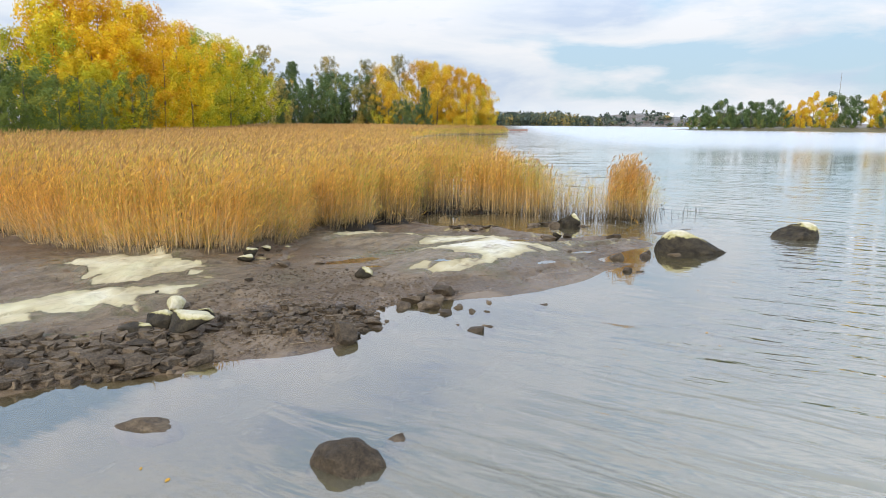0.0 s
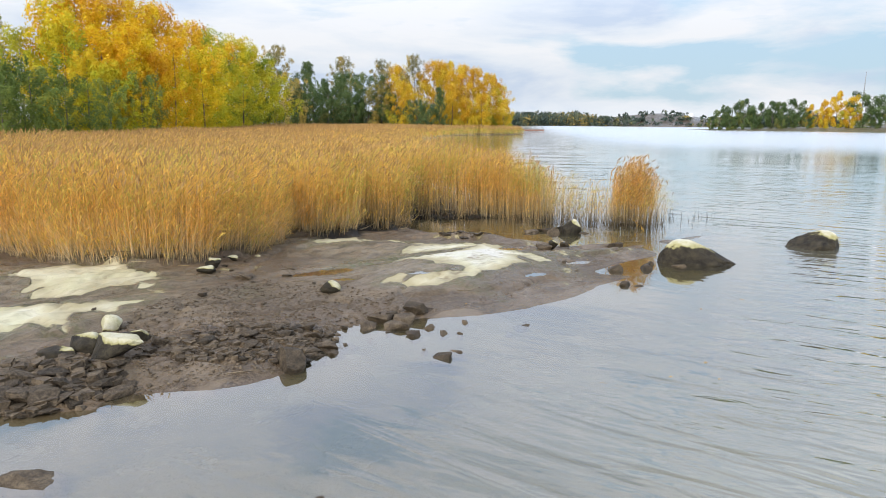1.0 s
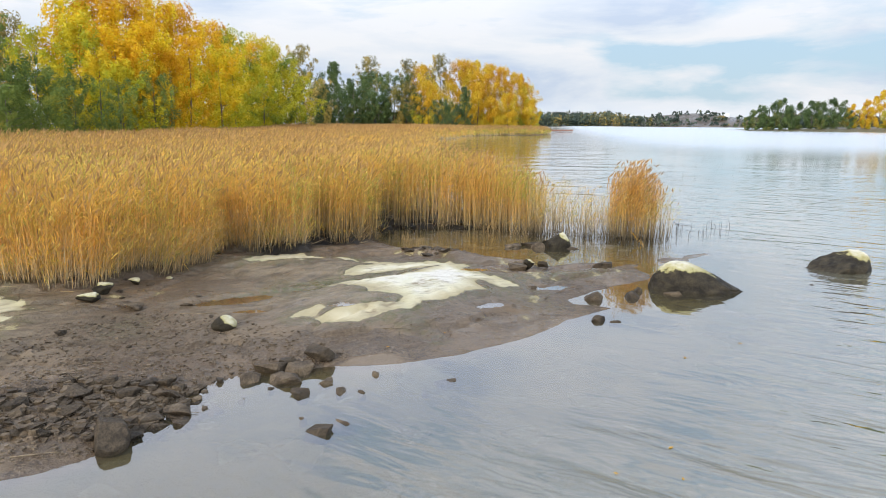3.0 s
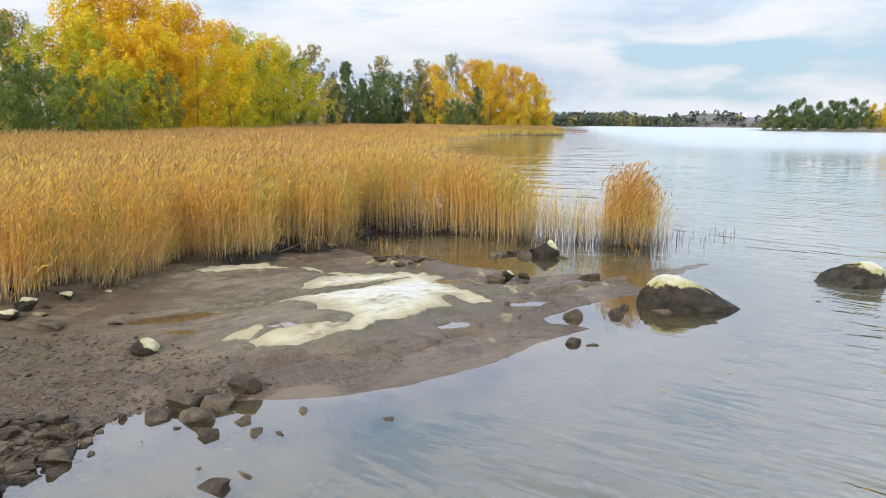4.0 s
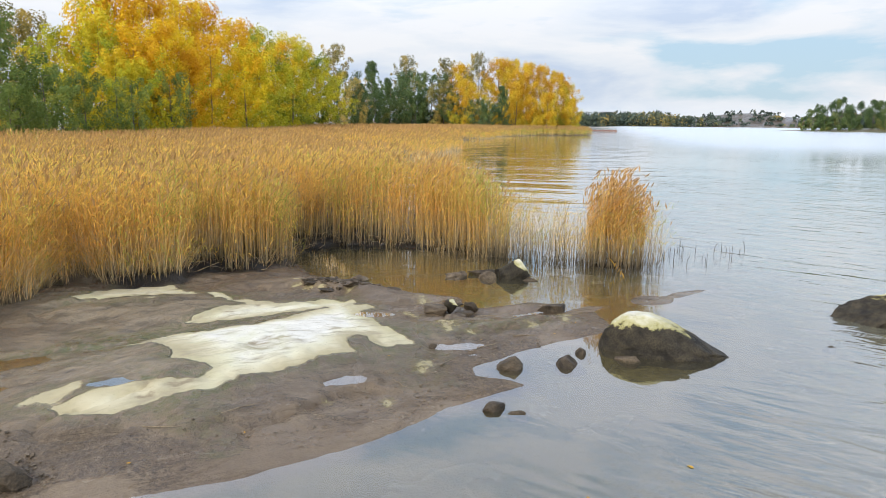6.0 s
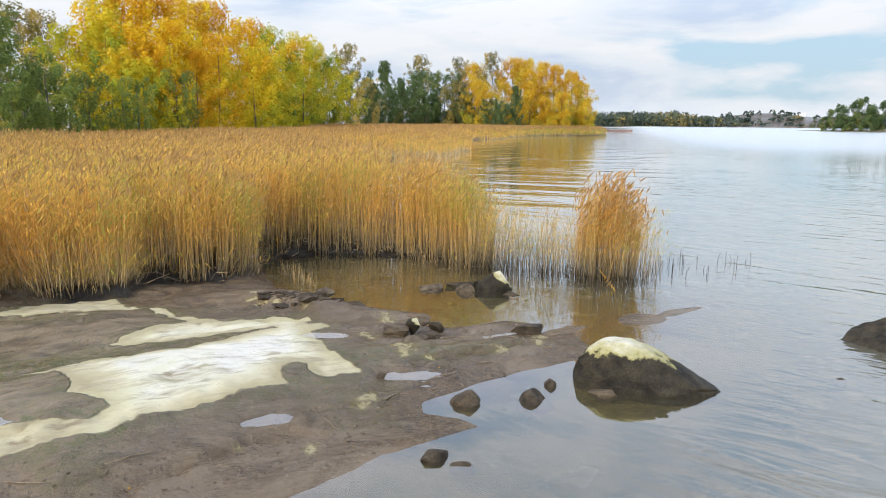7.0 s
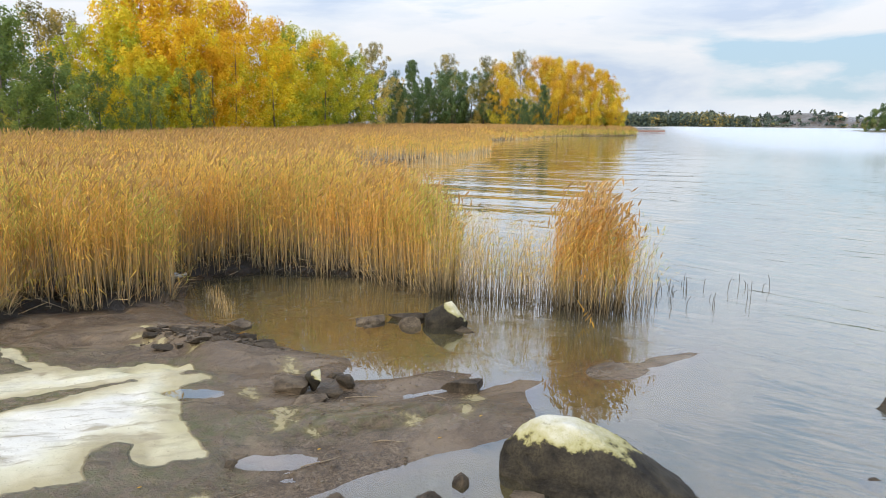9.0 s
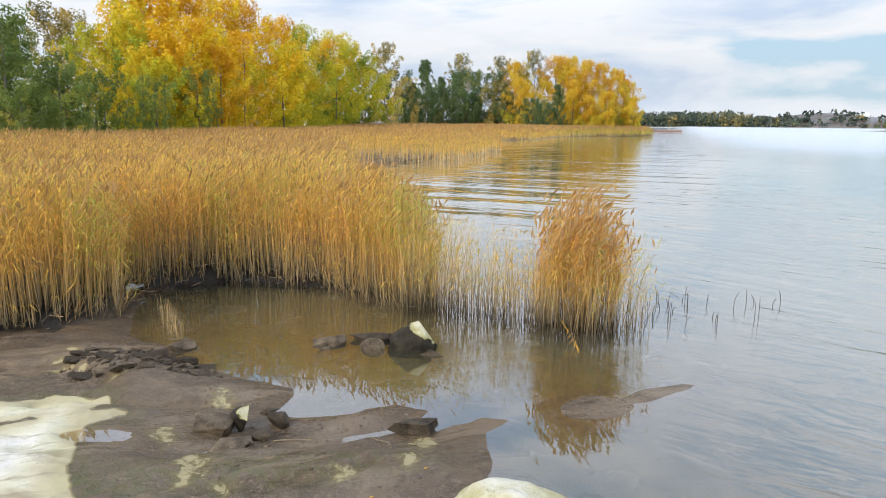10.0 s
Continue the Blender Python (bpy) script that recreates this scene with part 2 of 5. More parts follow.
def stone_material(name, dark, light, cap):
    m, g, s = material(name)
    co = g.add("ShaderNodeTexCoord").outputs["Object"]
    toss = g.add("ShaderNodeObjectInfo").outputs["Random"]
    spot = g.add("ShaderNodeVectorMath", {0: co, 1: g.add("ShaderNodeCombineXYZ", {0: g.math("MULTIPLY", toss, 37.0), 1: toss, 2: 0.0}).outputs[0]}).outputs[0]
    a, b = g.noise(spot, 5, 6, 0.65), g.noise(spot, 38, 4, 0.7)
    base = g.mix(g.ramp(a, [(0.35, 0.0), (0.65, 1.0)]), dark, light)
    base = g.mix(g.math("MULTIPLY", toss, 0.30), base, tuple(0.6 * v for v in dark))
    base = g.mix(g.ramp(b, [(0.40, 0.5), (0.55, 0.0)]), base, tuple(0.4 * v for v in dark))
    rough = 0.62
    if cap:
        level = g.math("ADD", g.attribute("cap"), g.math("MULTIPLY", g.math("SUBTRACT", g.noise(spot, 6, 6, 0.68), 0.5), 0.85))
        top = g.ramp(level, [(0.52, (0.34, 0.30, 0.11)), (0.60, (0.46, 0.42, 0.20)), (0.80, (0.62, 0.58, 0.39)), (1.15, (0.72, 0.70, 0.59))])
        top = g.mix(g.ramp(g.noise(spot, 16, 5, 0.7), [(0.60, 0.0), (0.72, 0.7)]), top, (0.25, 0.21, 0.12))
        base = g.mix(g.ramp(level, [(0.48, 0.0), (0.55, 1.0)]), base, top)
    g.put(s, "Base Color", base)
    g.put(s, "Roughness", rough)
    g.put(s, "Specular IOR Level", 0.30)
    bump(g, s, g.math("ADD", g.math("MULTIPLY", a, 1.0), g.math("MULTIPLY", b, 0.3)), 1.0, 0.06)
    return m


def plant_material(name, stops, glow=0.35, rough=0.6, by="tone", vary=0.25, speck=0.45):
    """Thin plant tissue: colour by a tone along or across the plant, varied piece by piece."""
    m, g, s = material(name)
    piece = g.add("ShaderNodeNewGeometry").outputs["Random Per Island"]
    whole = g.add("ShaderNodeObjectInfo").outputs["Random"]
    tone = g.math("ADD", g.attribute(by), g.math("ADD", g.math("MULTIPLY", g.math("SUBTRACT", piece, 0.5), speck), g.math("MULTIPLY", g.math("SUBTRACT", whole, 0.5), 0.3)), True)
    colour = g.ramp(tone, stops)
    light = g.math("ADD", g.math("MULTIPLY", g.math("FRACT", g.math("MULTIPLY", piece, 37.0)), vary), 1.0 + 0.12 * vary - 0.5 * vary)
    colour = g.mix(1.0, colour, g.add("ShaderNodeCombineXYZ", {0: light, 1: light, 2: light}).outputs[0], "MULTIPLY")
    # near-black towards the foot of the plant
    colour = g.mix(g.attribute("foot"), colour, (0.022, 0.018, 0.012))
    g.put(s, "Base Color", colour)
    g.put(s, "Roughness", rough)
    g.put(s, "Specular IOR Level", 0.25)
    thin = g.add("ShaderNodeBsdfTranslucent", {"Color": colour})
    both = g.add("ShaderNodeMixShader", {0: glow, 1: s.outputs[0], 2: thin.outputs[0]})
    outs = [n for n in g.tree.nodes if n.bl_idname == "ShaderNodeOutputMaterial"][0]
    g.tree.links.new(both.outputs[0], outs.inputs[0])
    return m


def plain_material(name, a, b, scale, rough=0.7, depth=0.01):
    m, g, s = material(name)
    co = g.add("ShaderNodeTexCoord").outputs["Object"]
    n = g.noise(co, scale, 5, 0.65)
    g.put(s, "Base Color", g.mix(g.ramp(n, [(0.35, 0.0), (0.65, 1.0)]), a, b))
    g.put(s, "Roughness", rough)
    bump(g, s, n, 0.5, depth)
    return m


GROUND = ground_material()
WATER = water_surface("murky_shallow_water", 0.16, (0.305, 0.295, 0.205), (0.90, 0.88, 0.76))
PUDDLE = water_surface("clear_puddle_water", 0.06, (0.30, 0.27, 0.22), (0.95, 0.93, 0.88), True)
STONE = stone_material("wet_brown_stone", (0.060, 0.043, 0.027), (0.260, 0.196, 0.124), False)
DARK_STONE = stone_material("dark_wet_stone", (0.034, 0.025, 0.015), (0.150, 0.112, 0.070), False)
CAPPED = stone_material("droppings_capped_stone", (0.016, 0.013, 0.008), (0.085, 0.068, 0.040), True)
GRAVEL = stone_material("grey_brown_gravel", (0.095, 0.070, 0.045), (0.310, 0.240, 0.160), False)
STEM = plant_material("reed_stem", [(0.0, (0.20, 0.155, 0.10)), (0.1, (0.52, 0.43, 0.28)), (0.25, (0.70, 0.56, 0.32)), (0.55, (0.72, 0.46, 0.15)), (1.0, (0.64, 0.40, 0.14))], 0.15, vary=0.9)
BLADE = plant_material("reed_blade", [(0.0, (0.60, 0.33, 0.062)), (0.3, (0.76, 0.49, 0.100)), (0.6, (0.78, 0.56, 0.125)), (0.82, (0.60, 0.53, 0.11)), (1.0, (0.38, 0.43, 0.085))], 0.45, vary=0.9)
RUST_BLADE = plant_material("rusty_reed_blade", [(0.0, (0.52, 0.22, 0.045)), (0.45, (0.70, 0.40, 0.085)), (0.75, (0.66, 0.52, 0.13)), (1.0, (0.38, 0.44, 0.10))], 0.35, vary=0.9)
PLUME = plant_material("reed_plume", [(0.0, (0.32, 0.185, 0.075)), (0.5, (0.50, 0.315, 0.125)), (1.0, (0.66, 0.45, 0.19))], 0.2, 0.85, vary=0.6)
STUB = plain_material("dead_reed_stub", (0.03, 0.025, 0.02), (0.10, 0.08, 0.05), 20)
GOLD = plant_material("golden_leaves", [(0.0, (0.640, 0.330, 0.012)), (0.35, (0.800, 0.500, 0.014)), (0.65, (0.800, 0.620, 0.020)), (1.0, (0.430, 0.480, 0.030))], 0.22, speck=0.16)
LIME = plant_material("yellow_green_leaves", [(0.0, (0.740, 0.520, 0.020)), (0.4, (0.640, 0.560, 0.028)), (0.7, (0.420, 0.450, 0.030)), (1.0, (0.170, 0.255, 0.028))], 0.22, speck=0.16)
GREEN = plant_material("dull_green_leaves", [(0.0, (0.105, 0.160, 0.038)), (0.45, (0.180, 0.245, 0.055)), (0.8, (0.310, 0.350, 0.066)), (1.0, (0.600, 0.470, 0.075))], 0.25, speck=0.2)
PINE = plant_material("dark_conifer_needles", [(0.0, (0.070, 0.120, 0.045)), (0.5, (0.118, 0.178, 0.060)), (0.85, (0.190, 0.232, 0.068)), (1.0, (0.319, 0.270, 0.068))], 0.2, speck=0.2)
OLIVE = plant_material("thin_autumn_leaves", [(0.0, (0.151, 0.151, 0.050)), (0.4, (0.378, 0.302, 0.076)), (0.8, (0.600, 0.440, 0.101)), (1.0, (0.640, 0.500, 0.150))], 0.25, speck=0.3)
AMBER = plant_material("amber_leaves", [(0.0, (0.620, 0.330, 0.022)), (0.4, (0.740, 0.490, 0.032)), (0.8, (0.740, 0.590, 0.050)), (1.0, (0.400, 0.430, 0.050))], 0.24, speck=0.2)
BARK = plain_material("grey_bark", (0.06, 0.05, 0.042), (0.22, 0.19, 0.16), 2.5, 0.85)
DISTANT = plant_material("distant_woods", [(0.0, (0.050, 0.075, 0.060)), (0.45, (0.085, 0.115, 0.085)), (0.7, (0.15, 0.165, 0.085)), (0.85, (0.32, 0.25, 0.08)), (1.0, (0.46, 0.34, 0.10))], 0.1)
WHITE = plain_material("white_paint", (0.72, 0.72, 0.72), (0.82, 0.82, 0.82), 3)
PLANK = plain_material("grey_planks", (0.20, 0.16, 0.13), (0.42, 0.37, 0.32), 3)
RED_BOARD = plain_material("faded_red_boards", (0.24, 0.12, 0.09), (0.36, 0.20, 0.15), 3)
STEEL = plain_material("grey_steel", (0.22, 0.23, 0.24), (0.35, 0.36, 0.37), 3, 0.5)
TWIG = plain_material("dry_twig", (0.10, 0.07, 0.045), (0.36, 0.28, 0.17), 9)
SCRAP = plain_material("pale_blue_plastic", (0.42, 0.52, 0.62), (0.66, 0.70, 0.72), 12, 0.35)
FALLEN = plant_material("fallen_leaf", [(0.0, (0.55, 0.30, 0.03)), (1.0, (0.70, 0.50, 0.06))], 0.1)

# ---- the lie of the land ----
rng = np.random.RandomState(5)
TABLES = [np.random.RandomState(40 + k).rand(256, 256) for k in range(6)]


def value_noise(x, y, size, k=0):
    u, v = np.asarray(x, float) / size + 91.7 * k, np.asarray(y, float) / size + 37.3 * k
    i, j = np.floor(u).astype(int), np.floor(v).astype(int)
    p, q = u - i, v - j
    p, q = p * p * (3 - 2 * p), q * q * (3 - 2 * q)
    t = TABLES[k % 6]
    at = lambda a, b: t[a % 256, b % 256]
    return (at(i, j) * (1 - p) + at(i + 1, j) * p) * (1 - q) + (at(i, j + 1) * (1 - p) + at(i + 1, j + 1) * p) * q


def fractal(x, y, size, octaves=4, k=0):
    total, weight, part_ = 0.0, 0.0, 1.0
    for o in range(octaves):
        total = total + part_ * value_noise(x, y, size / 2 ** o, k + o)
        weight += part_
        part_ *= 0.5
    return total / weight - 0.5


def inside(outline, x, y):
    """Distance to an outline, positive within it."""
    x, y = np.asarray(x, float), np.asarray(y, float)
    near, within = np.full(x.shape, 1e18), np.zeros(x.shape, bool)
    for (ax, ay), (bx, by) in zip(outline, outline[1:] + outline[:1]):
        dx, dy = bx - ax, by - ay
        s = np.clip(((x - ax) * dx + (y - ay) * dy) / (dx * dx + dy * dy), 0, 1)
        near = np.minimum(near, (x - ax - s * dx) ** 2 + (y - ay - s * dy) ** 2)
        if ay != by:
            within ^= ((ay > y) != (by > y)) & (x < dx * (y - ay) / dy + ax)
    return np.where(within, 1, -1) * np.sqrt(near)


def ease(v, a, b):
    s = np.clip((np.asarray(v, float) - a) / (b - a), 0, 1)
    return s * s * (3 - 2 * s)


MUD_SHORE = [(-60, -20), (-14, 4.5), (-6.2, 7.1), (-5.6, 7.8), (-4.1, 8.2), (-4.2, 8.7), (-3.6, 8.85), (-2.9, 9.0), (-2.38, 9.3), (-2.15, 9.65), (-2.0, 10.1), (-1.9, 10.8), (-1.9, 11.5),
             (-1.75, 12.0), (-1.3, 12.5), (-0.34, 12.86), (0.18, 12.98), (0.76, 13.23), (1.34, 13.56), (1.92, 14.0), (2.52, 14.6), (2.95, 15.2), (3.38, 16.0), (3.82, 16.45), (4.15, 16.80), (4.30, 17.0), (4.0, 17.14), (3.56, 17.2), (3.47, 17.54),
             (3.79, 17.98), (4.21, 18.49), (4.6, 18.92), (5.1, 19.45), (5.43, 19.82)]
POOL_SHORE = [(5.46, 20.46), (5.31, 21.12), (5.5, 21.55), (5.12, 21.51), (4.86, 21.15), (4.68, 20.9), (4.29, 20.71), (3.97, 20.45), (3.76, 20.27), (3.74, 20.46), (3.93, 20.68), (4.28, 21.1), (4.42, 21.45), (3.97, 21.51), (3.67, 21.28), (3.48, 20.83), (3.26, 20.59),
              (2.9, 20.47), (2.64, 20.71), (2.45, 21.29), (2.38, 21.51), (1.98, 21.55), (1.58, 21.58), (1.19, 21.73), (0.73, 21.68), (0.37, 21.88), (0.0, 22.0), (-0.32, 22.45), (-1.05, 22.51), (-1.54, 22.72), (-2.1, 23.5), (-3.2, 25.0),
              (-2.0, 26.6), (0.0, 27.2), (-4, 38), (-12, 52), (-19, 64), (-15, 70), (-14, 96), (-20, 112), (-34, 135), (-20, 146), (-19, 182), (-13, 199), (-3, 207), (3, 219)]
FAR_LAND = [(5, 238), (8, 262), (14, 300), (0, 310), (-60, 340), (-3000, 900), (-3000, -900), (-200, -400)]
LAND = MUD_SHORE + POOL_SHORE + FAR_LAND
REED_EDGE = [(-40, 14), (-18, 18), (-13, 16.1), (-10.6, 15.1), (-8.5, 14.2), (-6.9, 14.1), (-6.15, 14.5), (-5.7, 15.15), (-5.4, 15.95), (-5.1, 16.95), (-4.85, 17.8), (-5.5, 19.0), (-4.3, 19.4), (-3.3, 20.3), (-3.6, 21.3), (-2.5, 22.0),
             (-2.2, 23.2), (-3.4, 24.9), (-2.1, 26.4), (0.0, 26.75), (2.2, 26.0), (2.7, 25.9), (2.9, 26.3), (1.8, 28.5), (-3, 37), (-10, 50), (-17, 62)]
REED_FAR = [(-15, 67.5), (-10.5, 71), (-10.7, 85), (-11.5, 96), (-17, 113), (-32, 135), (-17, 144), (-15.5, 182), (-9.5, 196), (-0.5, 203), (5.5, 214), (5, 226), (-8, 246), (-45, 212), (-58, 165), (-44, 95), (-42, 70), (-42, 50), (-48, 30)]
REED = REED_EDGE + REED_FAR
WHITE_PATCHES = [
    [(-1.07, 14.09), (-0.75, 14.48), (-0.32, 14.89), (0.18, 15.25), (0.24, 15.49), (0.06, 15.60), (-0.45, 15.67), (-0.66, 15.95), (-1.2, 16.3), (-1.77, 16.16), (-1.39, 16.89), (-0.76, 17.39), (-0.3, 17.88), (-0.05, 18.45), (0.38, 19.29),
     (-0.14, 18.67), (-0.77, 17.95), (-1.57, 17.65), (-1.61, 18.0), (-1.5, 18.75), (-1.3, 19.1), (-2.04, 19.35), (-2.59, 19.8), (-1.4, 19.4), (-0.64, 19.3), (-0.03, 19.86), (0.53, 20.2), (0.67, 20.03), (0.71, 19.6), (0.88, 19.53), (1.20, 19.1), (1.58, 18.54),
     (2.0, 18.26), (2.38, 18.0), (2.21, 17.76), (2.16, 17.57), (1.97, 17.48), (1.84, 17.5), (1.66, 17.74), (1.49, 17.67), (1.46, 17.37), (1.6, 17.15), (1.80, 17.0), (1.6, 16.78), (1.36, 16.52), (1.20, 16.16), (0.93, 15.82), (0.68, 15.49),
     (0.46, 15.09), (0.06, 14.65), (-0.18, 14.29), (-0.28, 14.18), (-0.88, 14.06)],
    [(-1.42, 14.06), (-1.35, 14.39), (-1.1, 14.62), (-1.01, 14.45), (-1.06, 14.19)],
    [(-4.05, 18.1), (-4.0, 19.5), (-3.29, 19.9), (-2.75, 19.6), (-2.9, 18.7), (-3.5, 18.3)],
    [(0.65, 19.43), (0.73, 19.66), (0.9, 19.88), (1.03, 19.92), (0.97, 19.75), (0.87, 19.55), (0.74, 19.40)],
    [(-8.33, 9.22), (-9.11, 10.17), (-8.54, 10.29), (-8.01, 10.33), (-7.83, 10.86), (-7.51, 11.24), (-6.39, 11.33), (-5.56, 12.01), (-5.81, 11.29), (-6.39, 11.11), (-6.37, 10.82), (-5.92, 10.32), (-6.26, 10.5), (-6.63, 10.53), (-6.83, 10.15), (-7.71, 10.04), (-7.79, 9.86), (-7.62, 9.62), (-7.88, 9.42)],
    [(-9.6, 13.5), (-8.1, 14.25), (-7.3, 14.35), (-6.59, 13.68), (-5.97, 13.45), (-6.20, 13.10), (-5.95, 12.83), (-6.45, 12.55), (-6.99, 12.36), (-7.93, 12.26), (-8.6, 12.9)],
]
# small pale splashes: x, y, size
SPLASHES = [(-1.16, 21.26, 0.12), (-0.94, 20.88, 0.09), (-0.67, 20.65, 0.15), (-0.33, 20.68, 0.08), (0.35, 20.52, 0.10), (4.69, 20.48, 0.16), (4.75, 19.95, 0.11), (4.19, 19.49, 0.10), (1.88, 20.71, 0.15), (2.73, 18.99, 0.18), (2.60, 19.14, 0.12), (1.86, 19.64, 0.16), (2.70, 17.2, 0.13), (2.79, 17.38, 0.08),
            (2.59, 15.87, 0.09), (1.87, 15.57, 0.06), (3.22, 18.89, 0.08), (4.23, 19.58, 0.06), (-5.6, 12.6, 0.12), (-5.1, 14.6, 0.10), (-4.6, 15.3, 0.09)]
# water-filled hollows: x, y, half length, half width, turn
PUDDLES = [(-3.0, 15.2, 0.75, 0.22, 0.65), (2.97, 18.2, 0.46, 0.20, 0.3), (1.85, 16.15, 0.32, 0.14, 0.5), (-2.2, 14.45, 0.38, 0.11, 0.4), (-0.72, 14.75, 0.28, 0.14, 0.5), (1.18, 19.25, 0.42, 0.15, 0.2), (3.35, 18.0, 0.10, 0.06, 0.2), (2.55, 19.55, 0.22, 0.09, 0.9)]
ISLAND = (259.0, 434.0, 150.0, 54.0, math.atan2(-0.377, 0.926))


def hump(x, y, cx, cy, a, b, turn, high, power=1.5):
    u, v = (x - cx) * math.cos(turn) + (y - cy) * math.sin(turn), -(x - cx) * math.sin(turn) + (y - cy) * math.cos(turn)
    return high * np.exp(-((u / a) ** 2 + (v / b) ** 2) ** power)


def raw_height(x, y):
    x, y = np.asarray(x, float), np.asarray(y, float)
    d = inside(LAND, x, y)
    near = np.exp(-((x / 25) ** 2 + ((y - 15) / 25) ** 2) ** 2)
    e = d + near * 0.15 * fractal(x, y, 0.55, 4, 1)
    top = 0.10 + 0.19 * ease(-x, -2.7, 0.6) + 0.18 * ease(-x, 3.0, 6.5) * ease(y, 9.5, 14.5) * ease(-y, -30, -17)
    land = top * (1 - np.exp(-np.maximum(e, 0) / 0.8)) + 0.5 * ease(d, 60, 90)
    sea = -0.13 * (1 - np.exp(np.minimum(e, 0) / 0.7)) + np.maximum(0.035 * np.minimum(e, 0), -1.6)
    h = np.where(e > 0, land, sea)
    # smooth bedrock backs, and the low ground behind them
    h = h + hump(x, y, 0.1, 16.2, 2.9, 1.25, 0.86, 0.24) - hump(x, y, -0.4, 20.3, 1.6, 0.6, 0.2, 0.07) + hump(x, y, 0.9, 20.75, 1.6, 0.42, 0.30, 0.10) + hump(x, y, -3.6, 18.2, 1.7, 0.9, 0.2, 0.12)
    h = h + hump(x, y, -7.3, 10.7, 2.3, 0.8, 0.5, 0.13) + hump(x, y, -7.8, 13.6, 2.2, 1.0, 0.1, 0.10) + hump(x, y, 0.1, 20.9, 1.1, 0.45, -0.3, 0.15)
    h = h + hump(x, y, 3.7, 19.5, 1.6, 0.5, 0.45, 0.13) + hump(x, y, 3.2, 20.65, 1.2, 0.22, 0.35, 0.08)
    mat_d = inside(REED, x, y) + 0.30 * fractal(x, y, 0.7, 3, 3)
    h = h + near * 0.17 * ease(mat_d, 0.02, 0.22)
    h = np.maximum(h, hump(x, y, 5.8, 25.75, 0.85, 0.68, 0, 0.40, 2.0) - 0.34 + 0.08 * fractal(x, y, 0.3, 2, 1))
    # the drowned bar beside the reeds, barely clear of the water
    h = np.maximum(h, np.maximum(hump(x, y, 6.5, 22.3, 1.25, 0.95, 0.8, 0.139, 1.2), hump(x, y, 7.3, 23.1, 2.0, 0.50, 0.8, 0.136, 1.2)) - 0.125 + 0.03 * fractal(x, y, 0.8, 3, 4))
    # ledges and cracks run one way through the rock, trampled lumps lie in the mud
    u, v = x * 0.75 + y * 0.66, -x * 0.66 + y * 0.75
    ledge = np.abs(fractal(u * 0.35, v, 0.8, 4, 5))
    h = h + near * (0.12 + 0.88 * ease(e, 0.05, 0.7)) * (e > -0.4) * (0.085 * fractal(x, y, 0.6, 4, 2) + 0.055 * fractal(x, y, 0.17, 3, 3) - 0.075 * (1 - ease(ledge, 0.0, 0.05)) * ease(e, 0.2, 1.0) * (1 - hump(x, y, 0.6, 17.3, 3.2, 1.8, 0.86, 1.0)))
    # low scarps where the rock splits in sheets
    sheet = np.mod(v * 1.25 + 1.6 * fractal(x, y, 2.2, 3, 2) + 0.25 * fractal(x, y, 0.4, 2, 4), 1.0)
    h = h + near * 0.065 * (ease(sheet, 0.86, 0.98) - sheet + 0.5) * ease(e, 0.15, 0.9) * ease(fractal(x, y, 2.6, 2, 3), -0.16, 0.10) * (1 - hump(x, y, 0.6, 17.3, 3.2, 1.7, 0.86, 1.0))
    return h


def rim(cx, cy, a, b, turn, k):
    ang = np.linspace(0, 2 * math.pi, 48, endpoint=False)
    px, py = k * a * np.cos(ang), k * b * np.sin(ang)
    return cx + px * math.cos(turn) - py * math.sin(turn), cy + px * math.sin(turn) + py * math.cos(turn)


LEVELS = [float(np.percentile(raw_height(*rim(cx, cy, a, b, turn, 0.8)), 25)) for cx, cy, a, b, turn in PUDDLES]


def height(x, y):
    x, y = np.asarray(x, float), np.asarray(y, float)
    h = raw_height(x, y)
    for (cx, cy, a, b, turn), level in zip(PUDDLES, LEVELS):
        k = hump(x, y, cx, cy, a, b, turn, 1.0, 1.0) + 0.35 * fractal(x, y, 0.35, 3, 2)
        h = h + (np.minimum(level - 0.025, h) - h) * ease(k, 0.25, 0.65)
        h = np.where((k < 0.32) & (hump(x, y, cx, cy, 1.5 * a, 1.5 * b, turn, 1.0, 3.0) > 0.1), np.maximum(h, level + 0.006), h)
    cx, cy, a, b, turn = ISLAND
    u, v = (x - cx) * math.cos(turn) + (y - cy) * math.sin(turn), -(x - cx) * math.sin(turn) + (y - cy) * math.cos(turn)
    h = np.maximum(h, 3.6 * (1 - (u / a) ** 2 - (v / b) ** 2) - 0.3)
    far = y - 880 - 60 * fractal(x, y, 260, 3, 4)
    return np.maximum(h, -1.6 + 7.5 * ease(far, -10, 90) + hump(x, y, 205, 960, 75, 60, 0, 12.0, 1.0))


def floor_at(x, y):
    return float(height(np.array([x]), np.array([y]))[0])


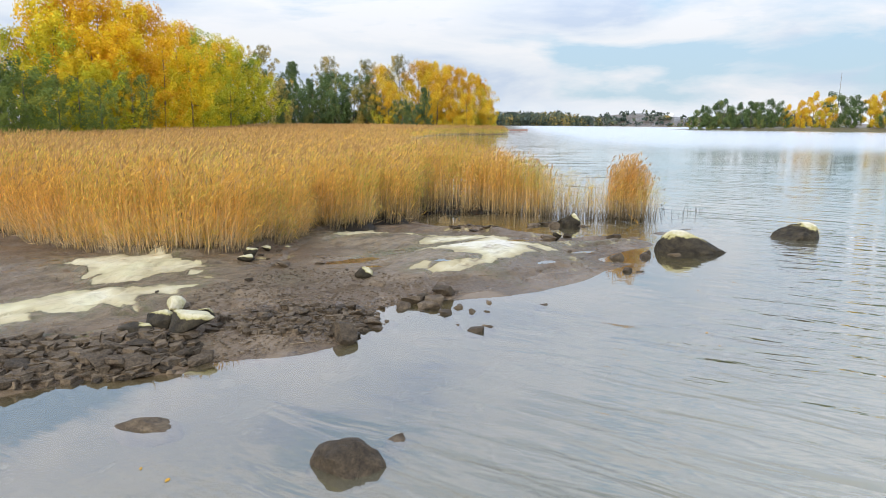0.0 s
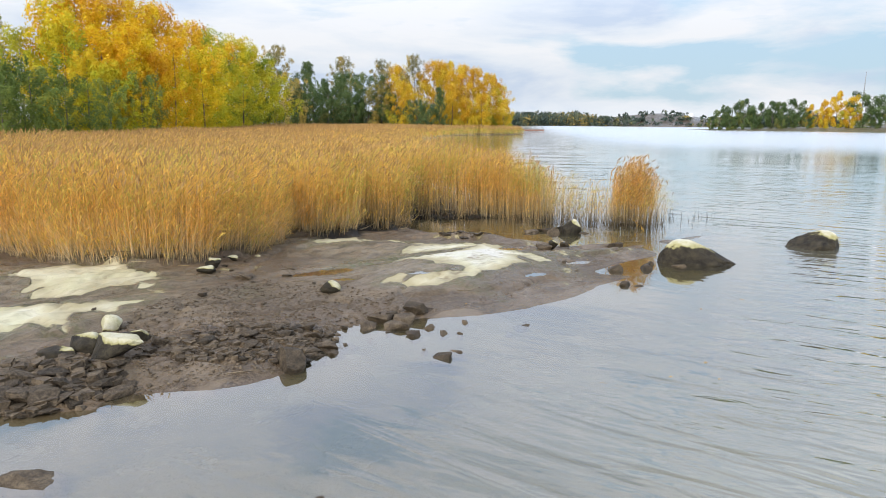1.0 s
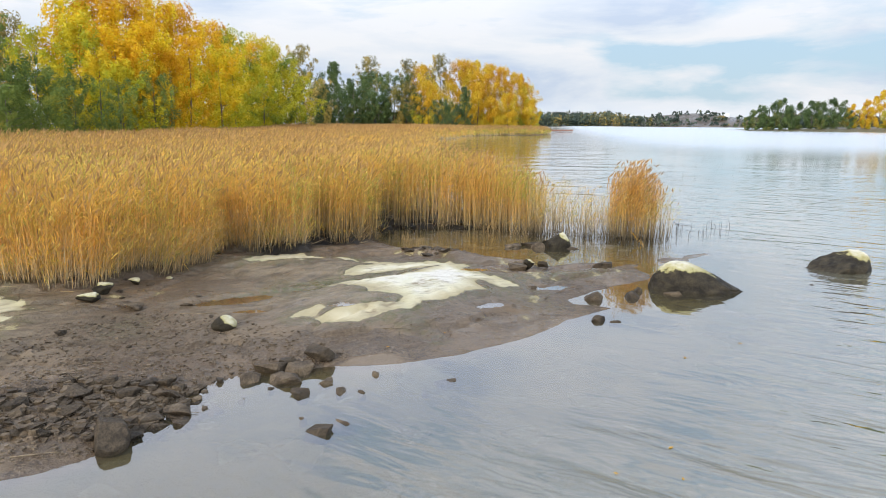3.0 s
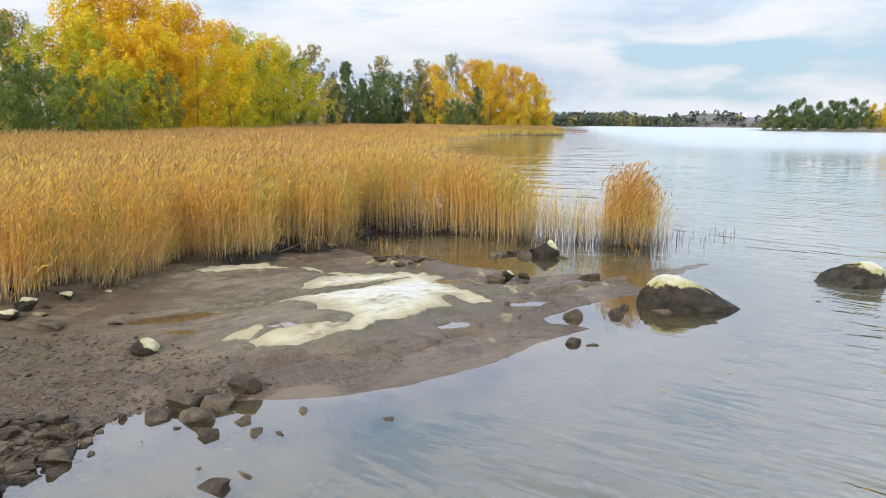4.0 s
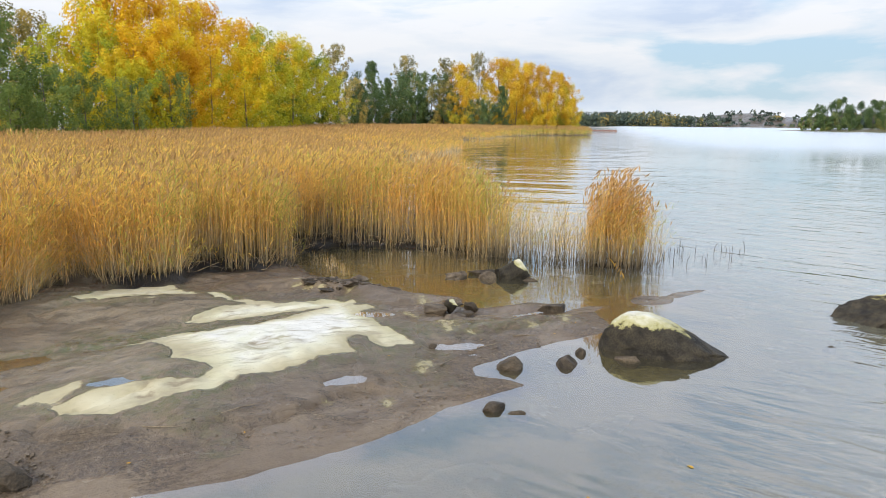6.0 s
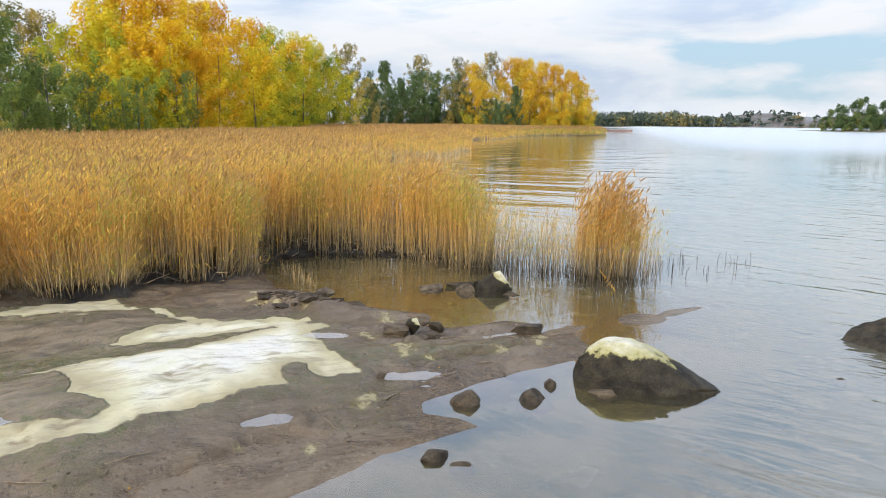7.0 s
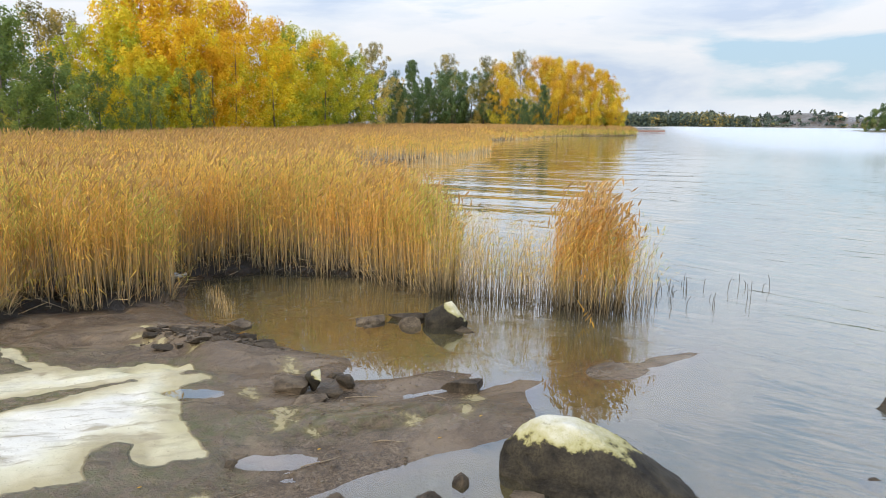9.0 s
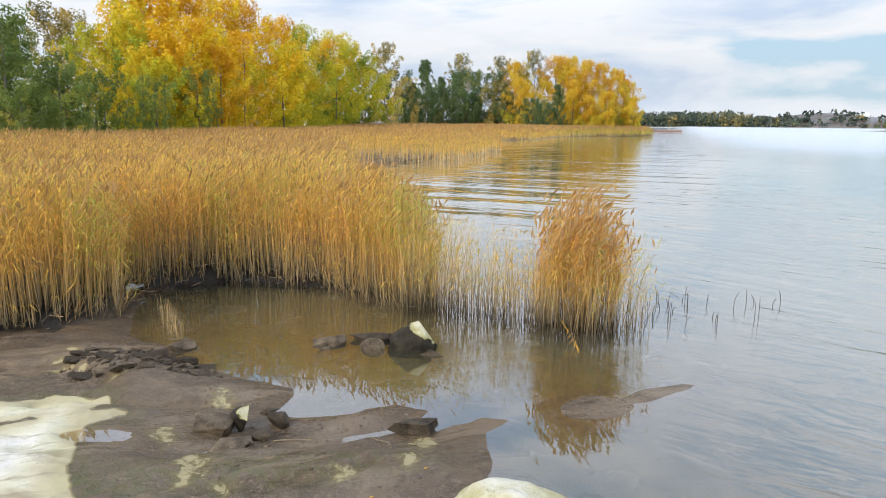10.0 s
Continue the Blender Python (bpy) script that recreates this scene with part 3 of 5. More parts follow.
def mesh_of(name, verts, faces, materials, slots=None, tones=None, smooth=False):
    """A mesh from arrays; faces is a list of (n x 3) or (n x 4) arrays."""
    me = bpy.data.meshes.new(name)
    verts = np.asarray(verts, np.float32)
    loops = np.concatenate([f.ravel() for f in faces]).astype(np.int32)
    sizes = np.concatenate([np.full(len(f), f.shape[1], np.int32) for f in faces])
    me.vertices.add(len(verts))
    me.vertices.foreach_set("co", verts.ravel())
    me.loops.add(len(loops))
    me.loops.foreach_set("vertex_index", loops)
    me.polygons.add(len(sizes))
    me.polygons.foreach_set("loop_start", np.concatenate([[0], np.cumsum(sizes)[:-1]]).astype(np.int32))
    me.polygons.foreach_set("loop_total", sizes)
    for mat in materials:
        me.materials.append(mat)
    if slots is not None:
        me.polygons.foreach_set("material_index", np.asarray(slots, np.int32))
    me.polygons.foreach_set("use_smooth", np.full(len(sizes), smooth))
    me.update(calc_edges=True)
    for key, values in (tones or {}).items():
        layer = me.attributes.new(key, "FLOAT", "POINT")
        layer.data.foreach_set("value", np.asarray(values, np.float32))
    return me


def grid_faces(rows, cols):
    i = np.arange(rows * cols).reshape(rows, cols)
    return np.stack([i[:-1, :-1], i[:-1, 1:], i[1:, 1:], i[1:, :-1]], -1).reshape(-1, 4)


def spread(low, high, step, limit, growth=1.13):
    """Even steps from low to high, then ever longer ones out to the limit on both sides."""
    mid = list(np.arange(low, high + step / 2, step))
    out, s, right, left = [], step, high, low
    rights, lefts = [], []
    while right < limit:
        s *= growth
        right += s
        left -= s
        rights.append(right)
        lefts.append(left)
    return np.array(lefts[::-1] + mid + rights)


gx, gy = spread(-9.0, 6.6, 0.057, 3600), spread(7.0, 26.6, 0.06, 3600)
gx = np.union1d(gx, np.concatenate([np.arange(96, 400, 11.0), np.arange(-260, 96, 30.0)]))
gy = np.union1d(gy, np.concatenate([np.arange(376, 500, 6.0), np.arange(850, 990, 10.0), np.arange(225, 330, 9.0)]))
GX, GY = np.meshgrid(gx, gy)
GX, GY = GX.ravel(), GY.ravel()
GZ = height(GX, GY)
LAND_D, REED_D = inside(LAND, GX, GY), inside(REED, GX, GY)
white = np.zeros(len(GX))
for patch, strong, torn in zip(WHITE_PATCHES, (1.0, 0.84, 0.76, 0.90, 0.73, 0.69), (0.10, 0.10, 0.7, 0.10, 0.22, 1.3)):
    white = np.maximum(white, strong * ease(inside(patch, GX, GY) + 1.0 * (1 - strong) + torn * fractal(0.55 * (GX + GY), 1.3 * (GY - GX), 0.6, 4, 2), -0.8, 0.8))
spot = np.zeros(len(GX))
for cx, cy, size in SPLASHES:
    spot = np.maximum(spot, hump(GX, GY, cx, cy, 2.3 * size, 1.5 * size, 3.0 * cx, 0.95, 1.0))
rock = np.clip(hump(GX, GY, -0.7, 16.7, 3.6, 1.9, 0.82, 1.3) + hump(GX, GY, -3.4, 18.2, 2.2, 1.3, 0.2, 1.2) + hump(GX, GY, -7.3, 10.7, 2.8, 1.2, 0.5, 1.2) + hump(GX, GY, -7.8, 13.2, 2.8, 1.5, 0.1, 1.2), 0, 1)
moss_far = (GX > 100) * (GY > 300) * (GY < 600)
rock = np.maximum(rock, 1.0 * moss_far)
rock = np.maximum(rock, ease(hump(GX, GY, 205, 960, 75, 60, 0, 1.0, 1.0), 0.3, 0.6))
moss = np.clip(0.6 * ease(white, 0.25, 0.45) + 0.45 * ease(fractal(GX, GY, 1.6, 3, 5), 0.12, 0.25) * (LAND_D > 0.4) * (REED_D < -0.3) + hump(GX, GY, -1.6, 17.1, 2.2, 0.35, 0.85, 1.3) + hump(GX, GY, -6.0, 9.0, 1.6, 0.3, 0.1, 0.8) + hump(GX, GY, 3.2, 19.2, 2.0, 0.4, 0.5, 0.7), 0, 1)
moss = np.maximum(moss, moss_far)
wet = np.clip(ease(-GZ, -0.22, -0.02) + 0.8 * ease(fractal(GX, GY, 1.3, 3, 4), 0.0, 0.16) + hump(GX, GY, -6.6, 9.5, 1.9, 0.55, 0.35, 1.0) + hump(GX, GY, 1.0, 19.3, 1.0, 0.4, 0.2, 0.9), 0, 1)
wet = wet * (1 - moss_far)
silt, deep = ease(-GZ, 0.004, 0.06), ease(-GZ, 0.17, 0.38)
straw = ease(LAND_D, 20, 40) * (GY < 700)
# black peat at the reed edge, with the shade under the stems painted in
peat_shade = ease(REED_D + 0.4 * fractal(GX, GY, 0.8, 3, 3) - 0.45 * ease(-GX, 3.6, 5.0), -0.28, 0.05) * (GY < 60)
# the bare far hill takes some of the same dark tint
peat_shade = np.maximum(peat_shade, 0.55 * ease(hump(GX, GY, 205, 960, 75, 60, 0, 1.0, 1.0), 0.1, 0.4))
peat_shade = np.maximum(peat_shade, hump(GX, GY, 5.8, 25.75, 1.0, 0.8, 0, 1.0, 2.0))
ground = new("ground", mesh_of("ground", np.stack([GX, GY, GZ], 1), [grid_faces(len(gy), len(gx))], [GROUND], tones={"white": white, "spot": spot, "rock": rock, "moss": moss, "wet": wet, "straw": straw, "peat_shade": peat_shade, "silt": silt, "deep": deep}, smooth=True))
tagged(ground, "brown mud flat with smooth bedrock streaked white", "ground", kind="structure")

wx, wy = spread(-12, 14, 0.4, 3600, 1.15), spread(4, 30, 0.4, 3600, 1.15)
WX, WY = np.meshgrid(wx, wy)
shelter = np.maximum(inside(LAND, WX.ravel(), WY.ravel()), inside(REED, WX.ravel(), WY.ravel()))
away = np.hypot(WX.ravel() - 5, WY.ravel() - 12)
open_d = (0.03 + 0.97 * ease(-shelter, 0.8, 6.5)) / (1 + (away / 15) ** 1.5)
water = new("water", mesh_of("water", np.stack([WX.ravel(), WY.ravel(), 0 * WX.ravel()], 1), [grid_faces(len(wy), len(wx))], [WATER], tones={"open": open_d, "murk": 0.10 + 0.58 * ease(-shelter, 1.5, 8.0), "spread": 0.012 + 0.06 * ease(away, 35, 130) + 0.02 * ease(away, 90, 300) + 0.17 * ease(WX.ravel() - 0.02 * WY.ravel(), 0, 30) * ease(away, 30, 150), "lane": ease(away, 12, 34) * ease(-shelter, 0.3, 2.5) / (1 + away / 70) * (1 - 0.75 * ease(WX.ravel(), 4, 14))}, smooth=True))
tagged(water, "calm murky grey bay water reflecting the cloudy sky", "water", kind="structure")
water.visible_shadow = False

for (cx, cy, a, b, turn), level in zip(PUDDLES, LEVELS):
    px, py = rim(cx, cy, a, b, turn, 1.35)
    pool = new("puddle", mesh_of("puddle", np.stack([px, py, np.full(48, level)], 1), [np.arange(48).reshape(1, 48)], [PUDDLE]))
    pool.visible_shadow = False
    tagged(pool, "shallow rain puddle lying in a hollow of the mud", "puddle", kind="structure")


def part(name, me, parent, label=""):
    ob = new(name, me)
    ob.parent = parent
    return tagged(ob, label)


# ---- stones ----
def hull_block(seed, points=14):
    """A broken block: the hull of a few points near a box's faces, its edges slightly worn; spans -1 to 1."""
    r = random.Random(seed)
    bm = bmesh.new()
    for _ in range(points):
        d = Vector((r.gauss(0, 1), r.gauss(0, 1), r.gauss(0, 0.9))).normalized()
        bm.verts.new(d * (r.uniform(0.86, 1.0) / max(abs(d.x), abs(d.y), abs(d.z)) ** 0.6))
    hull = bmesh.ops.convex_hull(bm, input=bm.verts[:])
    bmesh.ops.delete(bm, geom=list({v for k in ("geom_interior", "geom_unused") for v in hull[k] if isinstance(v, bmesh.types.BMVert)}), context="VERTS")
    bmesh.ops.dissolve_limit(bm, angle_limit=0.30, verts=bm.verts[:], edges=bm.edges[:])
    bmesh.ops.bevel(bm, geom=bm.edges[:], offset=0.055, segments=1, affect="EDGES", clamp_overlap=True)
    bmesh.ops.triangulate(bm, faces=bm.faces[:])
    for k in range(3):
        low, high = min(v.co[k] for v in bm.verts), max(v.co[k] for v in bm.verts)
        for v in bm.verts:
            v.co[k] = (v.co[k] - low) / (high - low) * 2 - 1
    return bm


def stone_mesh(name, seed, size, mat, facets=10, detail=3, rough=0.08, cap=None, profile=None, flat=False):
    """A stone: a broken block, or with few facets a worn sphere cut by that many planes. cap: where the white crust begins, as a share of its height."""
    r = random.Random(seed)
    shift = Vector((seed * 3.1, seed * 1.7, 0))
    if facets >= 5:
        bm = hull_block(seed, 8 + facets // 2)
        if not flat:
            bmesh.ops.subdivide_edges(bm, edges=bm.edges[:], cuts=2, use_grid_fill=True)
            for v in bm.verts:
                v.co *= 1 + 0.07 * noise.fractal(v.co * 2.2 + shift, 0.9, 2.0, 3)
    else:
        bm = bmesh.new()
        bmesh.ops.create_icosphere(bm, subdivisions=detail, radius=1.0)
        cuts = []
        for _ in range(facets):
            n = Vector((r.uniform(-1, 1), r.uniform(-1, 1), r.uniform(-0.5, 1))).normalized()
            cuts.append((n, r.uniform(0.42, 0.78)))
        for v in bm.verts:
            p = v.co.copy()
            for n, lim in cuts:
                over = p.dot(n) - lim
                if over > 0:
                    p -= n * over * 0.96
            p *= 1 + rough * noise.fractal(p * 1.6 + shift, 0.9, 2.0, 4)
            if profile:
                p.z = p.z * profile(p.x) if p.z > 0 else p.z
            v.co = p
    for v in bm.verts:
        v.co = Vector([v.co[k] * size[k] * (1.0 if facets < 5 else 0.82 if k < 2 or v.co.z < 0 else 0.45 if cap is None else 0.75) for k in range(3)])
    me = bpy.data.meshes.new(name)
    bm.to_mesh(me)
    bm.free()
    me.materials.append(mat)
    me.polygons.foreach_set("use_smooth", np.full(len(me.polygons), not flat))
    me.set_sharp_from_angle(angle=0.42)
    if cap is not None:
        co = np.zeros(len(me.vertices) * 3, np.float32)
        me.vertices.foreach_get("co", co)
        z = co[2::3]
        layer = me.attributes.new("cap", "FLOAT", "POINT")
        normals = np.zeros(len(me.vertices) * 3, np.float32)
        me.vertices.foreach_get("normal", normals)
        tilt = co[0::3] / size[0] * cap[1] + co[1::3] / size[1] * cap[2] + 0.45 * (normals[0::3] * cap[1] * 1.5 + normals[2::3] - 0.7)
        layer.data.foreach_set("value", np.clip(0.5 + (z / z.max() + tilt - cap[0]) * 0.9, 0, 1.2 if max(size) > 0.6 else 0.80).astype(np.float32))
    return me


def stone(label, x, y, size, seed, mat, sink=0.35, turn=0.0, wade=False, **kw):
    if wade:
        size = (size[0], size[1], size[2] + max(0.0, -floor_at(x, y)) / (1.86 - 2 * sink))
    ob = new("boulder" if max(size) > 0.34 else "stone", stone_mesh("stone", seed, size, mat, **kw))
    ob.matrix_basis = Matrix.Translation((x, y, floor_at(x, y) + size[2] * (1 - 2 * sink))) @ Matrix.Rotation(turn, 4, "Z")
    return tagged(ob, label, "boulder" if max(size) > 0.34 else "stone")


def wedge(x):
    return float(np.interp(x, (-1.0, -0.8, -0.5, -0.2, 0.0, 0.25, 0.5, 0.75, 1.0), (1.12, 1.12, 1.10, 1.02, 0.90, 0.74, 0.56, 0.38, 0.15)))


def peak(x):
    return float(np.interp(x, (-1.0, -0.4, 0.1, 0.4, 0.7, 1.0), (0.30, 0.62, 0.95, 1.15, 1.05, 0.7)))


def shelf(x):
    return float(np.interp(x, (-1.0, -0.8, -0.4, 0.1, 0.6, 0.8, 0.95), (0.6, 0.8, 0.95, 1.05, 1.4, 1.75, 2.2)))


stone("large dark boulder with a white bird-stained top, standing in the water", 6.36, 19.02, (1.03, 0.50, 0.61), 3, CAPPED, 0.40, -0.05, facets=0, detail=5, rough=0.10, cap=(0.64, -0.05, 0.05), profile=wedge)
stone("black boulder with a white-stained tip, out in the water", 10.55, 21.8, (0.78, 0.50, 0.48), 8, CAPPED, 0.38, 0.0, facets=2, detail=5, rough=0.12, cap=(0.80, 0.35, 0.0), profile=shelf)
stone("brown stone with a pale top at the reed pool", 3.32, 23.75, (0.46, 0.32, 0.40), 12, CAPPED, 0.24, 0.1, facets=3, detail=5, rough=0.10, cap=(0.72, 0.55, 0.0), profile=peak)
stone("low dark stone lying in the reed pool", 2.58, 23.85, (0.42, 0.26, 0.20), 13, DARK_STONE, 0.12, 0.2)
stone("flat grey stone lying in the reed pool", 2.0, 23.45, (0.34, 0.22, 0.19), 14, STONE, 0.12, 0.5)
stone("small rounded stone lying in the reed pool", 2.80, 23.45, (0.24, 0.15, 0.17), 15, STONE, 0.15, facets=3, detail=3)
stone("flat dark stone awash in the reed pool", 3.82, 23.5, (0.24, 0.13, 0.15), 16, DARK_STONE, 0.15)
stone("small stone beside a flat one in the reed pool", 2.08, 23.15, (0.10, 0.08, 0.14), 17, STONE, 0.15)
stone("round stone half dark and half white on the mud", -2.40, 13.55, (0.21, 0.16, 0.15), 21, CAPPED, 0.2, 0.3, facets=2, detail=4, cap=(0.62, 0.95, 0.0))
stone("large stone with a yellow-white top on the mud", -4.55, 9.62, (0.46, 0.34, 0.30), 22, CAPPED, 0.25, 0.1, facets=7, cap=(0.42, 0.40, 0.0))
stone("dark stone with a pale top leaning on its neighbour", -5.2, 9.8, (0.36, 0.28, 0.27), 23, CAPPED, 0.25, 0.4, detail=4, cap=(0.68, 0.15, 0.0))
stone("brown stone with a pale side", -4.75, 10.25, (0.32, 0.24, 0.21), 24, CAPPED, 0.25, 0.7, detail=4, cap=(0.75, 0.6, 0.0))
stone("round cream-white stone on the mud", -5.4, 10.7, (0.19, 0.17, 0.18), 25, CAPPED, 0.3, 0.0, facets=3, detail=4, cap=(-0.8, 0.2, 0.0))
stone("long flat mossy stone on the mud", -5.5, 9.55, (0.38, 0.18, 0.12), 26, CAPPED, 0.3, 0.1, cap=(1.0, 0.4, 0.0))
stone("wide brown boulder half under water", -1.12, 5.8, (0.44, 0.34, 0.34), 31, DARK_STONE, 0.44, 0.2, facets=1, detail=4, rough=0.13)
stone("flat rough stone barely clear of the water", -3.75, 6.45, (0.46, 0.30, 0.15), 32, STONE, 0.32, 0.1, facets=4, detail=4, rough=0.16)
stone("small stone just under the water", -0.65, 6.45, (0.17, 0.13, 0.12), 33, STONE, 0.35, wade=True)
stone("round brown stone at the water's edge", -2.08, 9.98, (0.29, 0.24, 0.27), 34, DARK_STONE, 0.36, -0.5, facets=3, detail=4)
stone("angular dark stone in shallow water", 0.2, 10.75, (0.20, 0.17, 0.14), 35, DARK_STONE, 0.3, wade=True)
stone("flat pale stone in shallow water", 0.42, 11.0, (0.22, 0.12, 0.10), 36, STONE, 0.35, 0.1, wade=True)
stone("dark angular stone at the water's edge", -0.55, 13.0, (0.30, 0.20, 0.19), 41, DARK_STONE, 0.2, 0.3)
stone("brown wedge-shaped stone at the water's edge", -0.72, 12.58, (0.27, 0.20, 0.17), 42, STONE, 0.2, 0.4)
stone("flat-topped stone at the water's edge", -1.16, 12.55, (0.29, 0.22, 0.16), 43, STONE, 0.2, 0.0)
stone("small dark stone at the water's edge", -0.96, 12.7, (0.15, 0.12, 0.13), 44, DARK_STONE, 0.2)
stone("broad brown stone standing in the shallows", -0.78, 12.18, (0.29, 0.20, 0.15), 45, STONE, 0.2, 0.3, wade=True)
stone("angular brown stone standing in the shallows", -1.3, 12.1, (0.20, 0.15, 0.13), 48, STONE, 0.2, 0.9, wade=True)
stone("flat dark stone in shallow water", 1.5, 12.58, (0.20, 0.09, 0.07), 46, DARK_STONE, 0.3, 0.2, wade=True)
stone("small dark stone in shallow water", 1.27, 12.25, (0.07, 0.05, 0.05), 47, DARK_STONE, 0.3, wade=True)
stone("round brown stone beside a shallow inlet", 3.99, 17.66, (0.21, 0.18, 0.19), 51, DARK_STONE, 0.34, 0.0, facets=2, detail=4, rough=0.14)
stone("round brown stone beside the boulder", 4.92, 17.98, (0.26, 0.21, 0.21), 52, DARK_STONE, 0.36, 0.2, facets=2, detail=4, rough=0.14)
stone("small upright stone beside the boulder", 5.06, 18.52, (0.11, 0.10, 0.17), 53, DARK_STONE, 0.15, 0.2)
stone("low stone at the foot of the boulder", 5.8, 18.45, (0.26, 0.15, 0.11), 54, STONE, 0.3, 0.0, wade=True)
stone("grey triangular stone in shallow water", 3.98, 16.08, (0.20, 0.13, 0.15), 55, DARK_STONE, 0.3, 0.4, wade=True)
stone("small round stone in shallow water", 4.3, 16.05, (0.16, 0.11, 0.07), 56, DARK_STONE, 0.3, wade=True)
stone("dark flat-topped stone on the mud spit", 4.45, 20.88, (0.34, 0.20, 0.16), 57, DARK_STONE, 0.15, 0.1, facets=6)
stone("brown stone in a small pile", 2.28, 20.02, (0.28, 0.22, 0.16), 58, STONE, 0.2, 0.2)
stone("upright stone with a yellow-white tip in a small pile", 2.58, 20.15, (0.21, 0.15, 0.20), 79, CAPPED, 0.2, 2.6, facets=9, cap=(0.85, -0.5, -0.3))
stone("flat brown stone in a small pile", 2.70, 19.72, (0.30, 0.18, 0.12), 60, STONE, 0.2, 0.5)
stone("round brown stone in a small pile", 2.92, 20.38, (0.15, 0.13, 0.14), 61, DARK_STONE, 0.2, facets=4, detail=3)
stone("flat dark stone beside a small pile", 2.62, 20.62, (0.16, 0.11, 0.10), 64, DARK_STONE, 0.25, 0.3)
stone("dark stone wedged in a small pile", 2.86, 20.02, (0.20, 0.13, 0.10), 65, DARK_STONE, 0.2, 0.1)
stone("flat grey stone at the pool's edge", -0.15, 22.4, (0.30, 0.20, 0.12), 66, STONE, 0.2, 0.6, wade=True)
stone("dark stone alone in the water", 9.2, 19.9, (0.14, 0.09, 0.08), 62, DARK_STONE, 0.35, wade=True)
stone("small brown stone on wet mud", 2.72, 17.95, (0.09, 0.08, 0.07), 63, DARK_STONE, 0.2)

for k, (x, y, s) in enumerate([(-0.42, 11.75, 0.17), (-0.2, 12.22, 0.14), (0.12, 11.96, 0.16), (0.40, 12.0, 0.09), (0.45, 12.64, 0.11), (-1.73, 10.9, 0.21), (-1.91, 10.59, 0.17),
                              (-2.25, 11.02, 0.10), (-2.26, 11.62, 0.15), (-2.42, 11.48, 0.10), (-1.72, 11.35, 0.09), (-1.5, 11.13, 0.08), (-1.72, 12.01, 0.10), (-0.13, 11.06, 0.07), (-1.15, 11.5, 0.06), (-0.9, 11.9, 0.07)]):
    stone("angular brown stone standing in the shallows" if y < 12.1 else "small brown stone at the water's edge", x, y, (s, s * 0.7, s * 0.55), 200 + k, STONE if k % 3 else DARK_STONE, 0.15, 0.7 * k, wade=True, facets=8)

stone("small white-topped stone at the foot of the reeds", -5.32, 15.61, (0.15, 0.12, 0.11), 71, CAPPED, 0.2, 0.0, cap=(0.2, 0.2, 0.0))
stone("mossy stone with a pale top at the foot of the reeds", -5.45, 14.76, (0.22, 0.16, 0.14), 72, CAPPED, 0.2, 0.4, cap=(0.6, 0.2, 0.0))
stone("small white-topped stone at the foot of the reeds", -5.35, 14.22, (0.24, 0.17, 0.14), 73, CAPPED, 0.2, 0.2, cap=(0.3, 0.0, 0.0))
stone("small pale stone at the foot of the reeds", -5.0, 16.3, (0.10, 0.08, 0.08), 74, CAPPED, 0.2, 0.2, cap=(0.0, 0.0, 0.0))
stone("dark flat stone sunk in the mud", -4.5, 14.19, (0.26, 0.17, 0.11), 75, STONE, 0.3, 0.2)

# loose stones by the score, from a few worn shapes
SHAPES = [stone_mesh("loose_stone", 100 + k, (1.0, 0.62 + 0.04 * k, 0.55 + 0.12 * (k % 3)), STONE if k % 4 else DARK_STONE, facets=12, flat=True) for k in range(12)]
PILE = [(-7.4, 6.8), (-6.3, 7.25), (-5.4, 7.7), (-4.3, 8.1), (-4.0, 8.9), (-4.6, 9.5), (-5.4, 9.3), (-6.5, 9.1), (-7.4, 8.6)]
SPILL = [(-4.3, 9.7), (-3.4, 9.62), (-2.75, 9.75), (-2.2, 10.0), (-1.55, 10.3), (-1.35, 11.2), (-1.8, 11.8), (-3.4, 11.1), (-4.3, 10.4)]
POOL_EDGE = [(-0.75, 20.6), (-0.1, 20.3), (0.8, 20.9), (1.5, 21.5), (0.6, 21.9), (-0.3, 22.0), (-0.95, 21.5)]
UPLAND = [(-6.5, 10.6), (-2.0, 12.4), (-1.5, 13.2), (-3.2, 15.2), (-5.2, 16.2), (-7.4, 15.5), (-5.4, 13.0)]


def strew(outline, count, low, high, gap, label, seed, flat=1.0):
    r = random.Random(seed)
    xs, ys = [p[0] for p in outline], [p[1] for p in outline]
    spots = []
    for _ in range(count * 60):
        if len(spots) >= count:
            break
        x, y = r.uniform(min(xs), max(xs)), r.uniform(min(ys), max(ys))
        size = low + (high - low) * r.random() ** 2.2
        if inside(outline, [x], [y])[0] < 0 or any((x - a) ** 2 + (y - b) ** 2 < (gap * (size + s)) ** 2 for a, b, s in spots):
            continue
        spots.append((x, y, size))
        ob = new("stone", r.choice(SHAPES))
        squash = flat * r.uniform(0.7, 1.1) + max(0.0, -floor_at(x, y) - 0.02) / size
        ob.matrix_basis = Matrix.Translation((x, y, floor_at(x, y) + size * 0.55 * squash * 0.5)) @ Euler((r.uniform(-0.25, 0.25), r.uniform(-0.25, 0.25), r.uniform(0, 6.28))).to_matrix().to_4x4() @ Matrix.Diagonal((size, size, size * squash, 1))
        tagged(ob, label, "stone", "loose stones on the shore")


